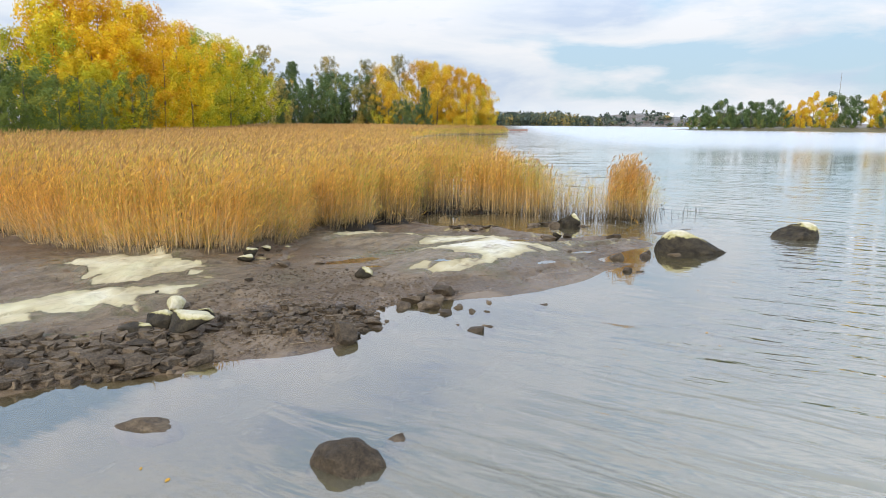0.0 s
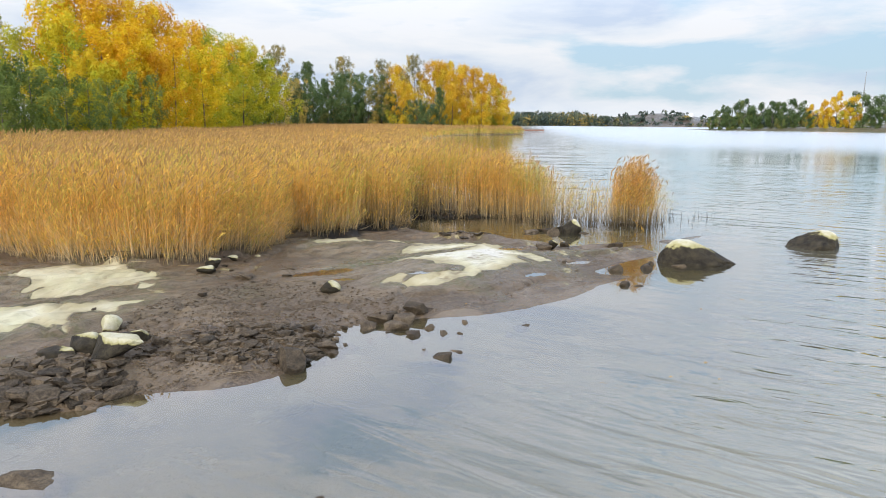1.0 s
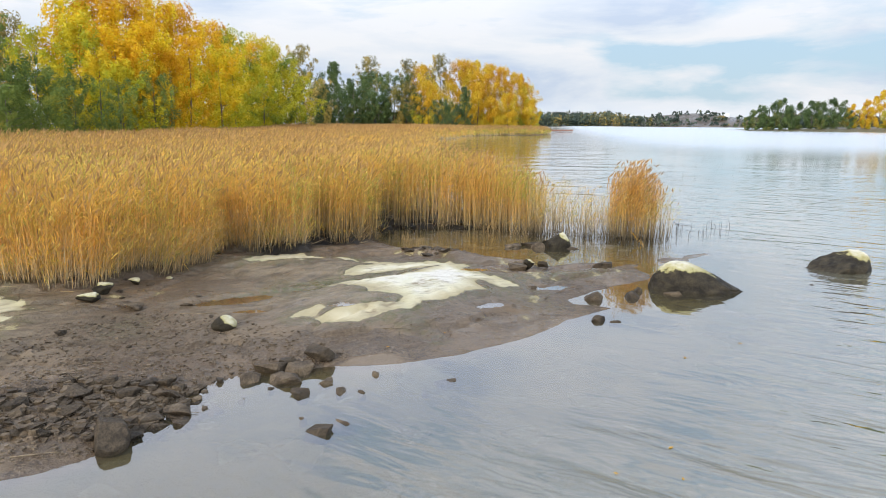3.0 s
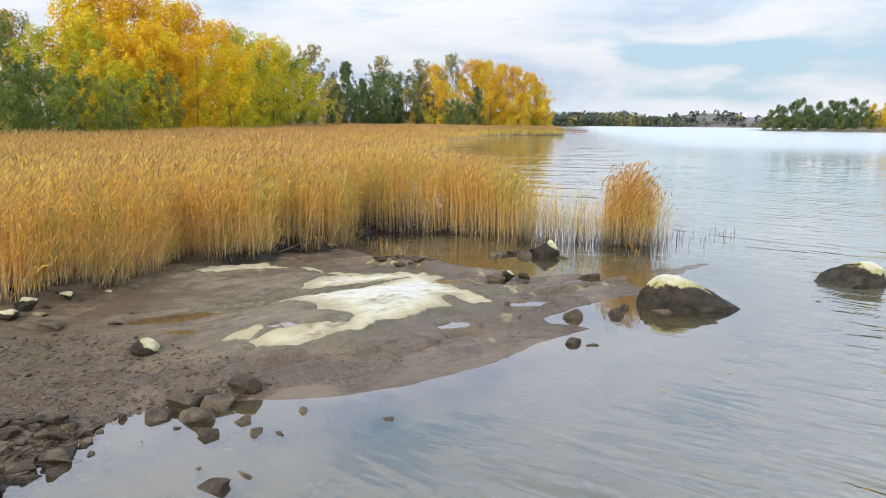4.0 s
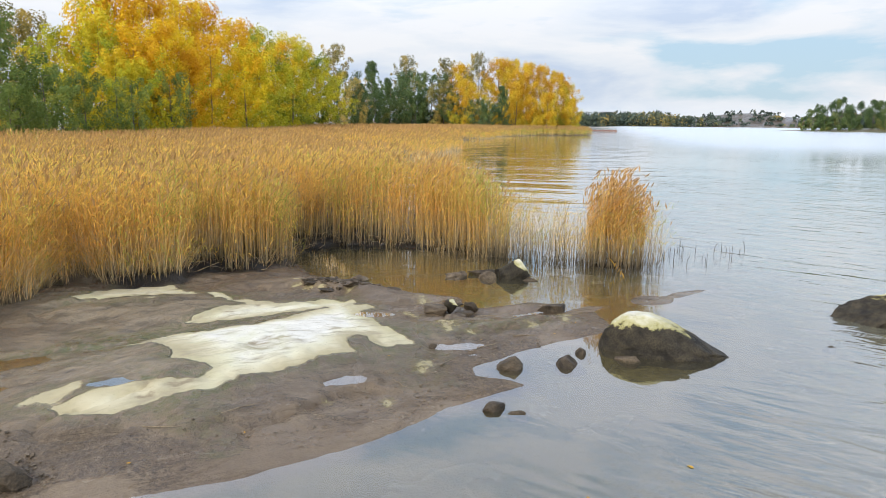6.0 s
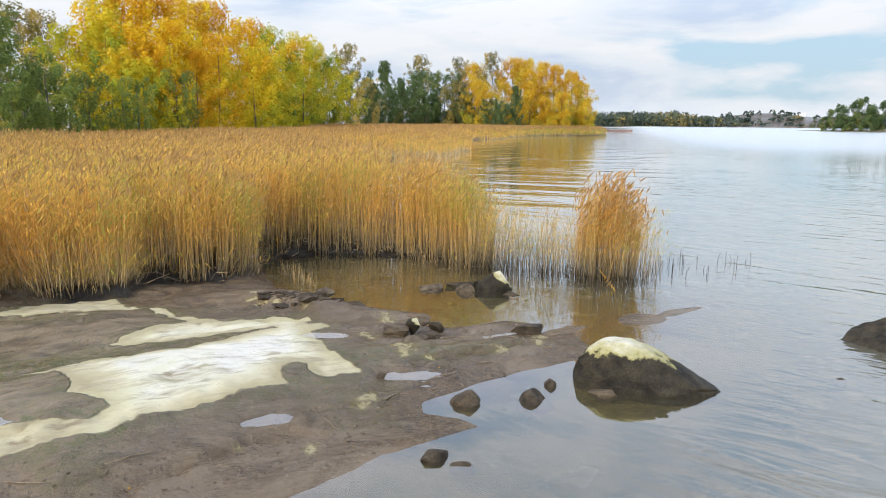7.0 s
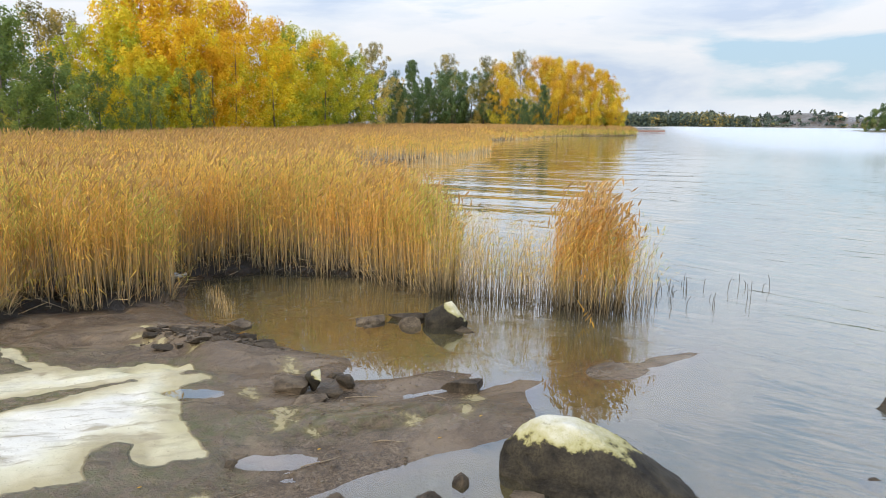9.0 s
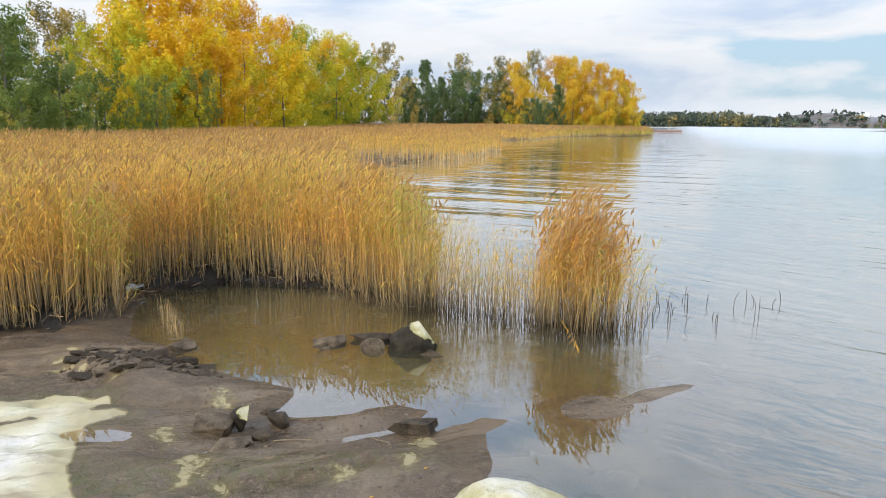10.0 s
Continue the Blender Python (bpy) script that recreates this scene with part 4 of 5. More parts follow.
strew(PILE, 108, 0.11, 0.27, 0.46, "angular flat brown stone in a wet bank of stones", 1, 0.80)
strew(SPILL, 72, 0.07, 0.22, 0.60, "angular brown stone lying on gravelly mud", 2, 0.85)
strew(POOL_EDGE, 30, 0.09, 0.26, 0.50, "flat brown stone at the edge of the pool", 3, 0.6)
strew(UPLAND, 18, 0.05, 0.17, 1.5, "dark stone sunk in dry mud", 4, 0.8)


def litter(name, label, outline, count, low, high, seed, mat):
    """Pebbles too small to tell apart, as one mesh of little uneven blocks."""
    r = np.random.RandomState(seed)
    o = np.array(outline)
    p = r.uniform(o.min(0), o.max(0), (count * 4, 2))
    p = p[inside(outline, p[:, 0], p[:, 1]) > 0][:count]
    n = len(p)
    size = low + (high - low) * r.rand(n) ** 3
    corner = np.array([(a, b, c) for c in (-0.45, 0.45) for a, b in ((-0.8, -0.7), (0.8, -0.7), (0.8, 0.7), (-0.8, 0.7))])
    turn = r.rand(n) * 6.28
    c = corner[None] * (1 + 0.9 * (r.rand(n, 8, 3) - 0.5)) * size[:, None, None]
    c[..., 2] += 0.35 * c[..., 0] * (r.rand(n, 1) - 0.5)
    v = np.stack([c[..., 0] * np.cos(turn)[:, None] - c[..., 1] * np.sin(turn)[:, None], c[..., 0] * np.sin(turn)[:, None] + c[..., 1] * np.cos(turn)[:, None], c[..., 2]], -1)
    v += np.stack([p[:, 0], p[:, 1], height(p[:, 0], p[:, 1]) + size * 0.2], -1)[:, None, :]
    side = np.array([(3, 2, 1, 0), (4, 5, 6, 7), (0, 1, 5, 4), (1, 2, 6, 5), (2, 3, 7, 6), (3, 0, 4, 7)])
    f = (side[None] + 8 * np.arange(n)[:, None, None]).reshape(-1, 4)
    return tagged(new(name, mesh_of(name, v.reshape(-1, 3), [f], [mat], smooth=False)), label, "gravel", kind="stuff")


litter("gravel", "brown gravel scattered over the mud flat", [(-5.6, 9.0), (-4, 8.6), (-2, 9.8), (-1.5, 12.2), (0, 13.2), (-1, 13.6), (-4, 14.2), (-5.2, 12.6)], 5600, 0.006, 0.030, 7, GRAVEL)
litter("gravel", "small dark pebbles on wet mud by the water", [(0.2, 13.2), (3.4, 16.2), (4.4, 17.2), (5.2, 19.2), (4.4, 21.0), (2.6, 20.4), (2.6, 17.0), (0.5, 14.4)], 420, 0.005, 0.022, 8, GRAVEL)

litter("rubble", "broken brown stones filling the bank between larger ones", PILE, 700, 0.03, 0.13, 9, STONE)
litter("rubble", "broken brown stones strewn at the water's edge", SPILL, 900, 0.015, 0.085, 10, STONE)
litter("rubble", "broken brown stones at the edge of the pool", POOL_EDGE, 260, 0.015, 0.07, 11, STONE)


# ---- reeds ----
def strip(points, width, across):
    """Ribbons along points (n, k, 3), with widths (n, k); the last row is a tip when its width is 0."""
    a = points - across * width[..., None] / 2
    b = points + across * width[..., None] / 2
    return np.stack([a, b], 2)


def reeds(x, y, tall, seed, leaves, stem_width, leaf_length, leaf_width, plumes=0.5, lean=0.10, blade=None, solid=False, base=None, bare=0.30, green=0.0, push=None, ripe=0.9, foot_dark=None, plume_size=0.12):
    """Vertices, faces, slots and tones of a stand of reeds: a bent stem, drooping blades and a plume each."""
    r = np.random.RandomState(seed)
    n = len(x)
    z0 = (height(x, y) if base is None else np.full(n, base)) - 0.05
    ang, bend = r.rand(n) * 6.28, np.abs(r.randn(n)) * lean
    push = 0.0 if push is None else push
    out = np.stack([np.cos(ang) + 0.2, np.sin(ang) * 0.9], -1) * (bend * tall)[:, None] + push
    V, F, S, T, U = [], [], [], [], []
    count = 0
    fixed_base = base is not None
    # how strongly stems and low blades darken towards the foot
    foot_dark = ease(x, -5.5, -3.0) if foot_dark is None else np.full(n, foot_dark)

    def along(s):
        s = np.asarray(s)
        return np.stack([x[:, None] + out[:, :1] * s ** 1.8, y[:, None] + out[:, 1:] * s ** 1.8, z0[:, None] + tall[:, None] * s], -1)

    tint = np.clip(0.38 + 0.8 * fractal(x, y, 2.0, 3, 1) + 0.9 * fractal(x, y, 0.5, 2, 2) + green, 0, 1)
    s = np.broadcast_to(np.array([0, 0.15, 0.58, 1.0]), (n, 4))
    mid = along(s)
    w = stem_width * np.array([1.0, 0.95, 0.75, 0.25])
    side = r.rand(n) * 6.28
    for k in range(2 if solid else 1):
        across = np.stack([np.cos(side + 1.57 * k), np.sin(side + 1.57 * k), 0 * side], -1)[:, None, :]
        v = strip(mid, np.broadcast_to(w, (n, 4)), across).reshape(-1, 3)
        q = np.array([(0, 1, 3, 2), (2, 3, 5, 4), (4, 5, 7, 6)])
        V.append(v)
        F.append((q[None] + count + 8 * np.arange(n)[:, None, None]).reshape(-1, 4))
        S.append(np.zeros(3 * n, int))
        T.append(np.repeat(s * ripe, 2, 1).ravel())
        U.append(np.repeat(np.stack([0.95 + 0 * x, foot_dark * ((0.55 if fixed_base else 0.20) + 0.45 * r.rand(n)), (0.10 if fixed_base else 0.0) * foot_dark, 0 * x], 1), 2, 1).ravel())
        count += len(v)
    for k in range(leaves):
        h = bare + (0.97 - bare) * ((k + r.rand(n)) / leaves)
        root = along(h[:, None])[:, 0]
        a = r.rand(n) * 6.28
        away = np.stack([0.75 * np.cos(a) + 0.45, 0.75 * np.sin(a) - 0.1, 0 * a], -1)
        ln = leaf_length * (0.6 + 0.7 * r.rand(n))
        droop = 0.10 + 0.75 * r.rand(n) ** 1.4 * (1.2 - 0.5 * h)
        p1 = root + away * (0.42 * ln)[:, None] + np.stack([0 * a, 0 * a, (0.48 - 0.5 * droop) * ln], -1)
        p2 = root + away * (0.85 * ln)[:, None] + np.stack([0 * a, 0 * a, (0.60 - 1.35 * droop) * ln], -1)
        tip = r.randn(n, 3) * 0.3
        across = np.stack([-np.sin(a), np.cos(a), 0 * a], -1) + tip
        across /= np.linalg.norm(across, axis=1)[:, None]
        wd = (leaf_width * (0.7 + 0.6 * r.rand(n)))[:, None] / 2
        v = np.stack([root - across * wd * 0.5, root + across * wd * 0.5, p1 - across * wd, p1 + across * wd, p2], 1).reshape(-1, 3)
        idx = count + 5 * np.arange(n)[:, None]
        F.append(np.concatenate([idx + np.array([[0, 1, 3, 2]])]))
        F.append(idx + np.array([[2, 3, 4]]))
        S += [np.ones(n, int), np.ones(n, int)]
        V.append(v)
        T.append(np.repeat(np.clip(tint + 0.35 * (r.rand(n) - 0.5), 0, 1), 5))
        U.append(np.repeat(np.clip(0.45 - 1.3 * h, 0, 0.3) * foot_dark, 5))
        count += len(v)
    pick = np.nonzero(r.rand(n) < plumes)[0]
    if len(pick):
        m = len(pick)
        top = along(np.ones((n, 1)))[pick, 0]
        a = r.rand(m) * 6.28
        fall = np.stack([0.6 * np.cos(a) + 0.35, 0.6 * np.sin(a), 0.5 + 0.9 * r.rand(m)], -1) * plume_size
        side = np.stack([-np.sin(a), np.cos(a), 0 * a], -1)
        for k in range(2):
            across = (side if k == 0 else np.cross(side, fall / np.linalg.norm(fall, axis=1)[:, None])) * 0.17 * plume_size
            v = np.stack([top - fall * 0.3, top + fall * 0.4 - across, top + fall * 1.3, top + fall * 0.4 + across], 1).reshape(-1, 3)
            F.append(count + 4 * np.arange(m)[:, None] + np.array([[0, 1, 2, 3]]))
            S.append(np.full(m, 2))
            V.append(v)
            T.append(np.full(4 * m, 0.5))
            U.append(np.zeros(4 * m))
            count += len(v)
    return V, F, S, T, U


def stand(name, label, sets, blade):
    V, F, S, T, U, count = [], [], [], [], [], 0
    for v, f, s, t, u in sets:
        V += v
        F += [a + count for a in f]
        S += s
        T += t
        U += u
        count += sum(len(a) for a in v)
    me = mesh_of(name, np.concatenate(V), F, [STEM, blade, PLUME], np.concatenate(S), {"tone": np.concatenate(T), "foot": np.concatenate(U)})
    return tagged(new(name, me), label, "reeds", kind="stuff")


def scatter(outline, box, per_metre, seed, keep):
    """Random places inside an outline and a box, kept by a rule on depth within it, x and y."""
    r = np.random.RandomState(seed)
    x0, y0, x1, y1 = box
    n = int((x1 - x0) * (y1 - y0) * per_metre)
    x, y = r.uniform(x0, x1, n), r.uniform(y0, y1, n)
    d = inside(outline, x, y) + 0.55 * fractal(x, y, 1.3, 3, 3)
    ok = (d > 0) & keep(d, x, y)
    return x[ok], y[ok], d[ok]


def reed_height(x, y, d, seed):
    r = np.random.RandomState(seed)
    tip = 1 - 0.55 * ease(x, 1.9, 4.2) * (y < 32)
    return tip * (2.12 + 0.45 * ease(x, -7, -1) * (y < 45) + 0.7 * fractal(x, y, 4.0, 3, 2)) * (0.80 + 0.20 * ease(d, 0, 1.2)) * (0.86 + 0.24 * r.rand(len(x)))


x, y, d = scatter(REED, (-18, 13, 5, 31), 150, 11, lambda d, x, y: (d < 1.6) & (y < 30))
slope = np.stack([inside(REED, x + 0.2, y) - inside(REED, x - 0.2, y), inside(REED, x, y + 0.2) - inside(REED, x, y - 0.2)], -1) / 0.4
fan = -slope * (0.30 * (1 - ease(d, 0.0, 0.7)) * np.random.RandomState(3).rand(len(x)))[:, None]
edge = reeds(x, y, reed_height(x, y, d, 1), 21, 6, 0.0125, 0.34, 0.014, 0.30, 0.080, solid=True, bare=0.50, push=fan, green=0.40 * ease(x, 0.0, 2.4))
short = (d < 0.5) & (np.random.RandomState(6).rand(len(d)) < 0.6)
low = (d < 0.8) & (x < -4.6)
tuft = reeds(x[low], y[low], 0.55 + 0.8 * np.random.RandomState(7).rand(low.sum()), 26, 2, 0.009, 0.34, 0.014, 0.0, 0.25, bare=0.40, push=1.8 * fan[low], green=-0.1)
hem = reeds(x[short], y[short], 0.5 + 0.9 * np.random.RandomState(4).rand(short.sum()), 25, 2, 0.008, 0.3, 0.016, 0.0, 0.22, bare=0.5, push=1.6 * fan[short])
near_water = (d < 0.22) & (x > -5.2)
stubs = reeds(x[near_water], y[near_water], 0.16 + 0.42 * np.random.RandomState(17).rand(near_water.sum()), 28, 0, 0.009, 0.2, 0.01, 0.0, 0.55, solid=True, push=1.2 * fan[near_water], ripe=0.30, foot_dark=0.35)
x, y, d = scatter(REED, (-14, 13, -3.4, 21), 380, 15, lambda d, x, y: d < 0.55)
slope = np.stack([inside(REED, x + 0.2, y) - inside(REED, x - 0.2, y), inside(REED, x, y + 0.2) - inside(REED, x, y - 0.2)], -1) / 0.4
droop = -slope * (0.75 * np.random.RandomState(8).rand(len(x)))[:, None]
straw = reeds(x, y, 0.45 + 0.8 * np.random.RandomState(9).rand(len(x)), 27, 1, 0.009, 0.32, 0.013, 0.0, 0.28, bare=0.3, push=droop, green=-0.05, ripe=0.42, foot_dark=0.0)
x, y, d = scatter(REED, (-30, 14, 5, 42), 28, 12, lambda d, x, y: (d >= 1.6) & (y < 42))
inner = reeds(x, y, reed_height(x, y, d, 2), 22, 5, 0.012, 0.42, 0.020, 0.50, 0.09, bare=0.5, plume_size=0.13)
x, y, d = scatter(REED, (-50, 20, -8, 112), 8, 13, lambda d, x, y: (y >= 42) | (x < -30))
back = reeds(x, y, reed_height(x, y, d, 3), 23, 4, 0.03, 0.46, 0.045, 0.75, 0.09, bare=0.4, plume_size=0.20)
x, y, d = scatter(REED, (-60, 112, 8, 250), 2.6, 14, lambda d, x, y: d > -9)
farther = reeds(x, y, reed_height(x, y, d, 4), 24, 3, 0.06, 0.8, 0.14, 1.0, 0.10, bare=0.2, green=0.45 * ease(y, 165, 205), plume_size=0.42)
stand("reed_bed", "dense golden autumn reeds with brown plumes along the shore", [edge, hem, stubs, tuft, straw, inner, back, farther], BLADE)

r = np.random.RandomState(31)
a, q = r.rand(520) * 6.28, np.sqrt(r.rand(520))
x, y = 5.82 + 0.74 * q * np.cos(a), 25.75 + 0.62 * q * np.sin(a)
clump = reeds(x, y, (1.95 + 0.8 * r.rand(520) ** 0.7) * (1.0 - 0.30 * q ** 2), 32, 7, 0.009, 0.34, 0.014, 0.75, 0.11, solid=True, base=-0.1, bare=0.44, foot_dark=1.0)
stand("reed_clump", "rust-gold clump of reeds standing alone in the water", [clump], RUST_BLADE)

n = 620
x = 2.45 + 2.9 * r.rand(n) ** 1.35
y = 25.6 + 0.9 * r.rand(n) - 0.06 * (x - 2.5)
fringe = reeds(x, y, (0.7 + 1.3 * r.rand(n)) * (1.15 - 0.25 * ease(x, 2.6, 5.2)), 33, 3, 0.008, 0.30, 0.011, 0.05, 0.22, plume_size=0.08, solid=True, base=-0.1, bare=0.55, green=0.35, ripe=0.22)
n = 170
a, q = r.rand(n) * 6.28, 0.65 + 0.5 * r.rand(n)
x, y = 5.95 + q * np.cos(a), 25.8 + 0.9 * q * np.sin(a)
halo = reeds(x, y, 0.9 + 1.1 * r.rand(n), 34, 2, 0.008, 0.28, 0.011, 0.08, 0.22, plume_size=0.08, solid=True, base=-0.1, bare=0.6, green=0.3, ripe=0.25)
n = 90
x = -2.0 + 1.5 * r.rand(n)
y = 23.9 - 0.85 * (x + 2.0) + 0.35 * r.rand(n)
stubble = reeds(x, y, 0.25 + 0.3 * r.rand(n), 35, 0, 0.007, 0.2, 0.01, 0.0, 0.12, solid=True, base=-0.1, ripe=0.3)
stand("sparse_reeds", "thin grey-green reeds standing in open water", [fringe, halo, stubble], BLADE)


def tube(bm, points, radii, sides=6):
    rings = []
    for k, p in enumerate(points):
        p = Vector(p)
        t = (Vector(points[min(k + 1, len(points) - 1)]) - Vector(points[max(k - 1, 0)])).normalized()
        u = t.orthogonal().normalized()
        w = t.cross(u)
        rings.append([bm.verts.new(p + (u * math.cos(6.2832 * i / sides) + w * math.sin(6.2832 * i / sides)) * radii[k]) for i in range(sides)])
    for a, b in zip(rings, rings[1:]):
        for i in range(sides):
            bm.faces.new((a[i], a[(i + 1) % sides], b[(i + 1) % sides], b[i]))
    bm.faces.new(rings[0][::-1])
    bm.faces.new(rings[-1])


def finish(name, bm, mat, smooth=True):
    me = bpy.data.meshes.new(name)
    bmesh.ops.recalc_face_normals(bm, faces=bm.faces)
    bm.to_mesh(me)
    bm.free()
    me.materials.append(mat)
    me.polygons.foreach_set("use_smooth", np.full(len(me.polygons), smooth))
    return me


rr = random.Random(8)
for k in range(38):
    x, y = (rr.uniform(6.6, 8.3), rr.uniform(26.2, 28.4)) if k < 31 else (rr.uniform(8.6, 9.7), rr.uniform(27.4, 28.8))
    bm = bmesh.new()
    h, lx, ly = rr.uniform(0.10, 0.36), rr.uniform(-0.1, 0.12), rr.uniform(-0.08, 0.08)
    pts = [(0, 0, -0.25), (lx * 0.4, ly * 0.4, h * 0.6), (lx, ly, h)]
    if rr.random() < 0.1:
        pts.append((lx + rr.uniform(-0.2, 0.2), ly, h * 0.7))
    tube(bm, pts, [0.006, 0.006, 0.005, 0.003][:len(pts)], 5)
    ob = new("reed_stub", finish("reed_stub", bm, STUB))
    ob.location = (x, y, 0)
    tagged(ob, "short dark broken reed stalk standing in the water", "reed stalk", "broken reed stalks")


# ---- trees ----
def crown_mesh(name, seed, tall, wide, low, shape, clumps, leaves, leaf, mat, clump_size=(0.07, 0.13)):
    """A crown of boughs that rise outward, each carrying clumps whose leaves lie on their outer side; returns the mesh and the clumps' middles."""
    r = np.random.RandomState(seed)
    per = 6
    boughs = max(clumps // per, 6)
    u = low + (0.97 - low) * (np.arange(boughs) + r.rand(boughs)) / boughs
    a = 2.4 * np.arange(boughs) + r.randn(boughs) * 0.5
    lobe = 1 + 0.25 * np.sin(2 * a + seed) + 0.18 * np.sin(3 * a + 2 * seed + 6 * u)
    reach = wide * shape((u - low) / (1 - low)) * lobe * r.uniform(0.62, 1.0, boughs)
    mid = np.stack([reach * np.cos(a), reach * np.sin(a), u * tall], -1)
    step = (np.arange(per) / (per - 1))[None, :, None]
    rise = np.stack([0.25 * reach * np.cos(a), 0.25 * reach * np.sin(a), tall * r.uniform(0.05, 0.12, boughs)], -1)[:, None, :]
    root = np.stack([0.3 * mid[:, 0], 0.3 * mid[:, 1], mid[:, 2] - 0.03 * tall], -1)[:, None, :]
    c = root + (mid[:, None, :] - root) * (0.35 + 0.65 * step) + rise * step ** 1.5 + r.randn(boughs, per, 3) * 0.020 * tall
    mid = c.reshape(-1, 3)
    mid[:, 2] = np.clip(mid[:, 2], 0.03 * tall, tall)
    n_c = len(mid)
    size = tall * r.uniform(*clump_size, n_c) * 0.52
    n = n_c * leaves
    way = r.randn(n, 3) + np.array([0, 0, 0.45])
    axis = np.stack([mid[:, 0], mid[:, 1], 0 * size], -1)
    axis /= np.maximum(np.linalg.norm(axis, axis=1), 0.3)[:, None]
    way += np.repeat(axis, leaves, 0) * 0.6
    way /= np.linalg.norm(way, axis=1)[:, None]
    c = np.repeat(mid, leaves, 0) + way * np.repeat(size, leaves)[:, None] * (0.35 + 0.75 * r.rand(n) ** 0.5)[:, None] * np.array([0.85, 0.85, 1.1])
    c[:, 2] = np.maximum(c[:, 2], 0.12)
    normal = way + 0.55 * r.randn(n, 3) + np.array([0, 0, 0.25])
    e1 = np.cross(normal, r.randn(n, 3))
    e1 /= np.linalg.norm(e1, axis=1)[:, None]
    e2 = np.cross(normal, e1)
    e2 /= np.linalg.norm(e2, axis=1)[:, None]
    s = (leaf * (0.6 + 0.8 * r.rand(n)))[:, None]
    v = np.stack([c - e1 * s, c - e2 * s * 0.6, c + e1 * s, c + e2 * s * 0.6], 1).reshape(-1, 3)
    f = np.arange(4 * n).reshape(-1, 4)
    tone = np.repeat(0.5 + 0.20 * r.randn(boughs) + 0.32 * (0.55 - u), per) + 0.07 * r.randn(n_c)
    return mesh_of(name, v, [f], [mat], tones={"tone": np.repeat(np.clip(tone, 0, 1), leaves * 4)}), mid


def trunk_mesh(name, seed, tall, thick, mids, limbs):
    r = random.Random(seed)
    bm = bmesh.new()
    spine = [(0.012 * tall * math.sin(seed + 3 * k / 6), 0.012 * tall * math.cos(2 * seed + 3 * k / 6), tall * (k / 6) * 0.93 - (0.4 if k == 0 else 0)) for k in range(7)]
    tube(bm, spine, [thick * (1.25 if k == 0 else 1 - 0.88 * k / 6) for k in range(7)], 7)
    for m in [mids[i] for i in r.sample(range(len(mids)), min(limbs, len(mids)))]:
        z = max(0.1 * tall, m[2] - 0.55 * math.hypot(m[0], m[1]))
        f = min(z / (0.93 * tall), 1) * 6
        k = min(int(f), 5)
        p = Vector(spine[k]).lerp(Vector(spine[k + 1]), f - k)
        e = Vector(m)
        q = p.lerp(e, 0.5) + Vector((0, 0, -0.04 * tall))
        tube(bm, [p, q, e], [thick * 0.3, thick * 0.17, thick * 0.04], 4)
    return finish(name, bm, BARK)


OVAL = lambda s: np.sin(np.pi * np.clip(0.20 + 0.79 * s, 0, 1)) ** 0.85
CONE = lambda s: 0.06 + 0.94 * (1 - s) ** 0.9
ROUND = lambda s: np.sin(np.pi * np.clip(0.08 + 0.86 * s, 0, 1)) ** 0.6


def tree_kind(name, label, group, seeds, rows, tall, wide, low, shape, clumps, leaves, leaf, mat, thick=0.22, limbs=14, clump_size=(0.07, 0.13)):
    """Trees of one kind: a few grown shapes, set out at each place at its own height and turn."""
    r = random.Random(seeds[0])
    grown = []
    for seed in seeds:
        ob = new(name)
        crown, mids = crown_mesh("crown", seed, tall, wide, low, shape, clumps, leaves, leaf, mat, clump_size)
        part("crown", crown, ob)
        part("trunk", trunk_mesh("trunk", seed, tall, thick, mids, limbs), ob)
        tagged(ob, label, "tree", group)
        grown.append(ob)
    own = {}
    for i, (x, y, h) in enumerate(rows):
        k = h / tall
        girth = k * r.uniform(0.9, 1.15)
        m = Matrix.Translation((x, y, floor_at(x, y) - 0.1)) @ Matrix.Rotation(r.uniform(0, 6.28), 4, "Z") @ Matrix.Diagonal((girth, girth, k, 1))
        pick = i % len(seeds)
        if pick not in own:
            own[pick] = m
        else:
            copy_thing(grown[pick], m)
    for pick, ob in enumerate(grown):
        if pick in own:
            ob.matrix_basis = own[pick]


WOOD = "trees along the wooded shore"
tree_kind("aspen", "tall aspen in full golden autumn leaf behind the reeds", WOOD, (1, 2, 3),
          [(-59, 86, 18.6), (-58, 90, 20.9), (-57, 95, 20.9), (-56, 101, 20.7), (-55, 106, 20.6), (-55, 115, 19.4), (-48, 105, 14.3), (-46, 92, 14.2), (-48, 85, 15.1), (-50, 82, 14.3), (-46, 87, 11.8), (-58, 137, 18.4)],
          20, 6.0, 0.04, OVAL, 300, 48, 0.168, GOLD)
tree_kind("aspen", "aspen with yellow-green autumn leaves behind the reeds", WOOD, (4, 5, 6),
          [(-55, 82, 15.7), (-57, 127, 19.8), (-57, 140, 20.0), (-56, 147, 18.8), (-56, 153, 16.3), (-51, 129, 13.2), (-49, 77, 11.0), (-62, 83, 14.5), (-51, 116, 13.2), (-47, 78, 9.9)],
          18, 6.0, 0.03, OVAL, 280, 48, 0.168, LIME)
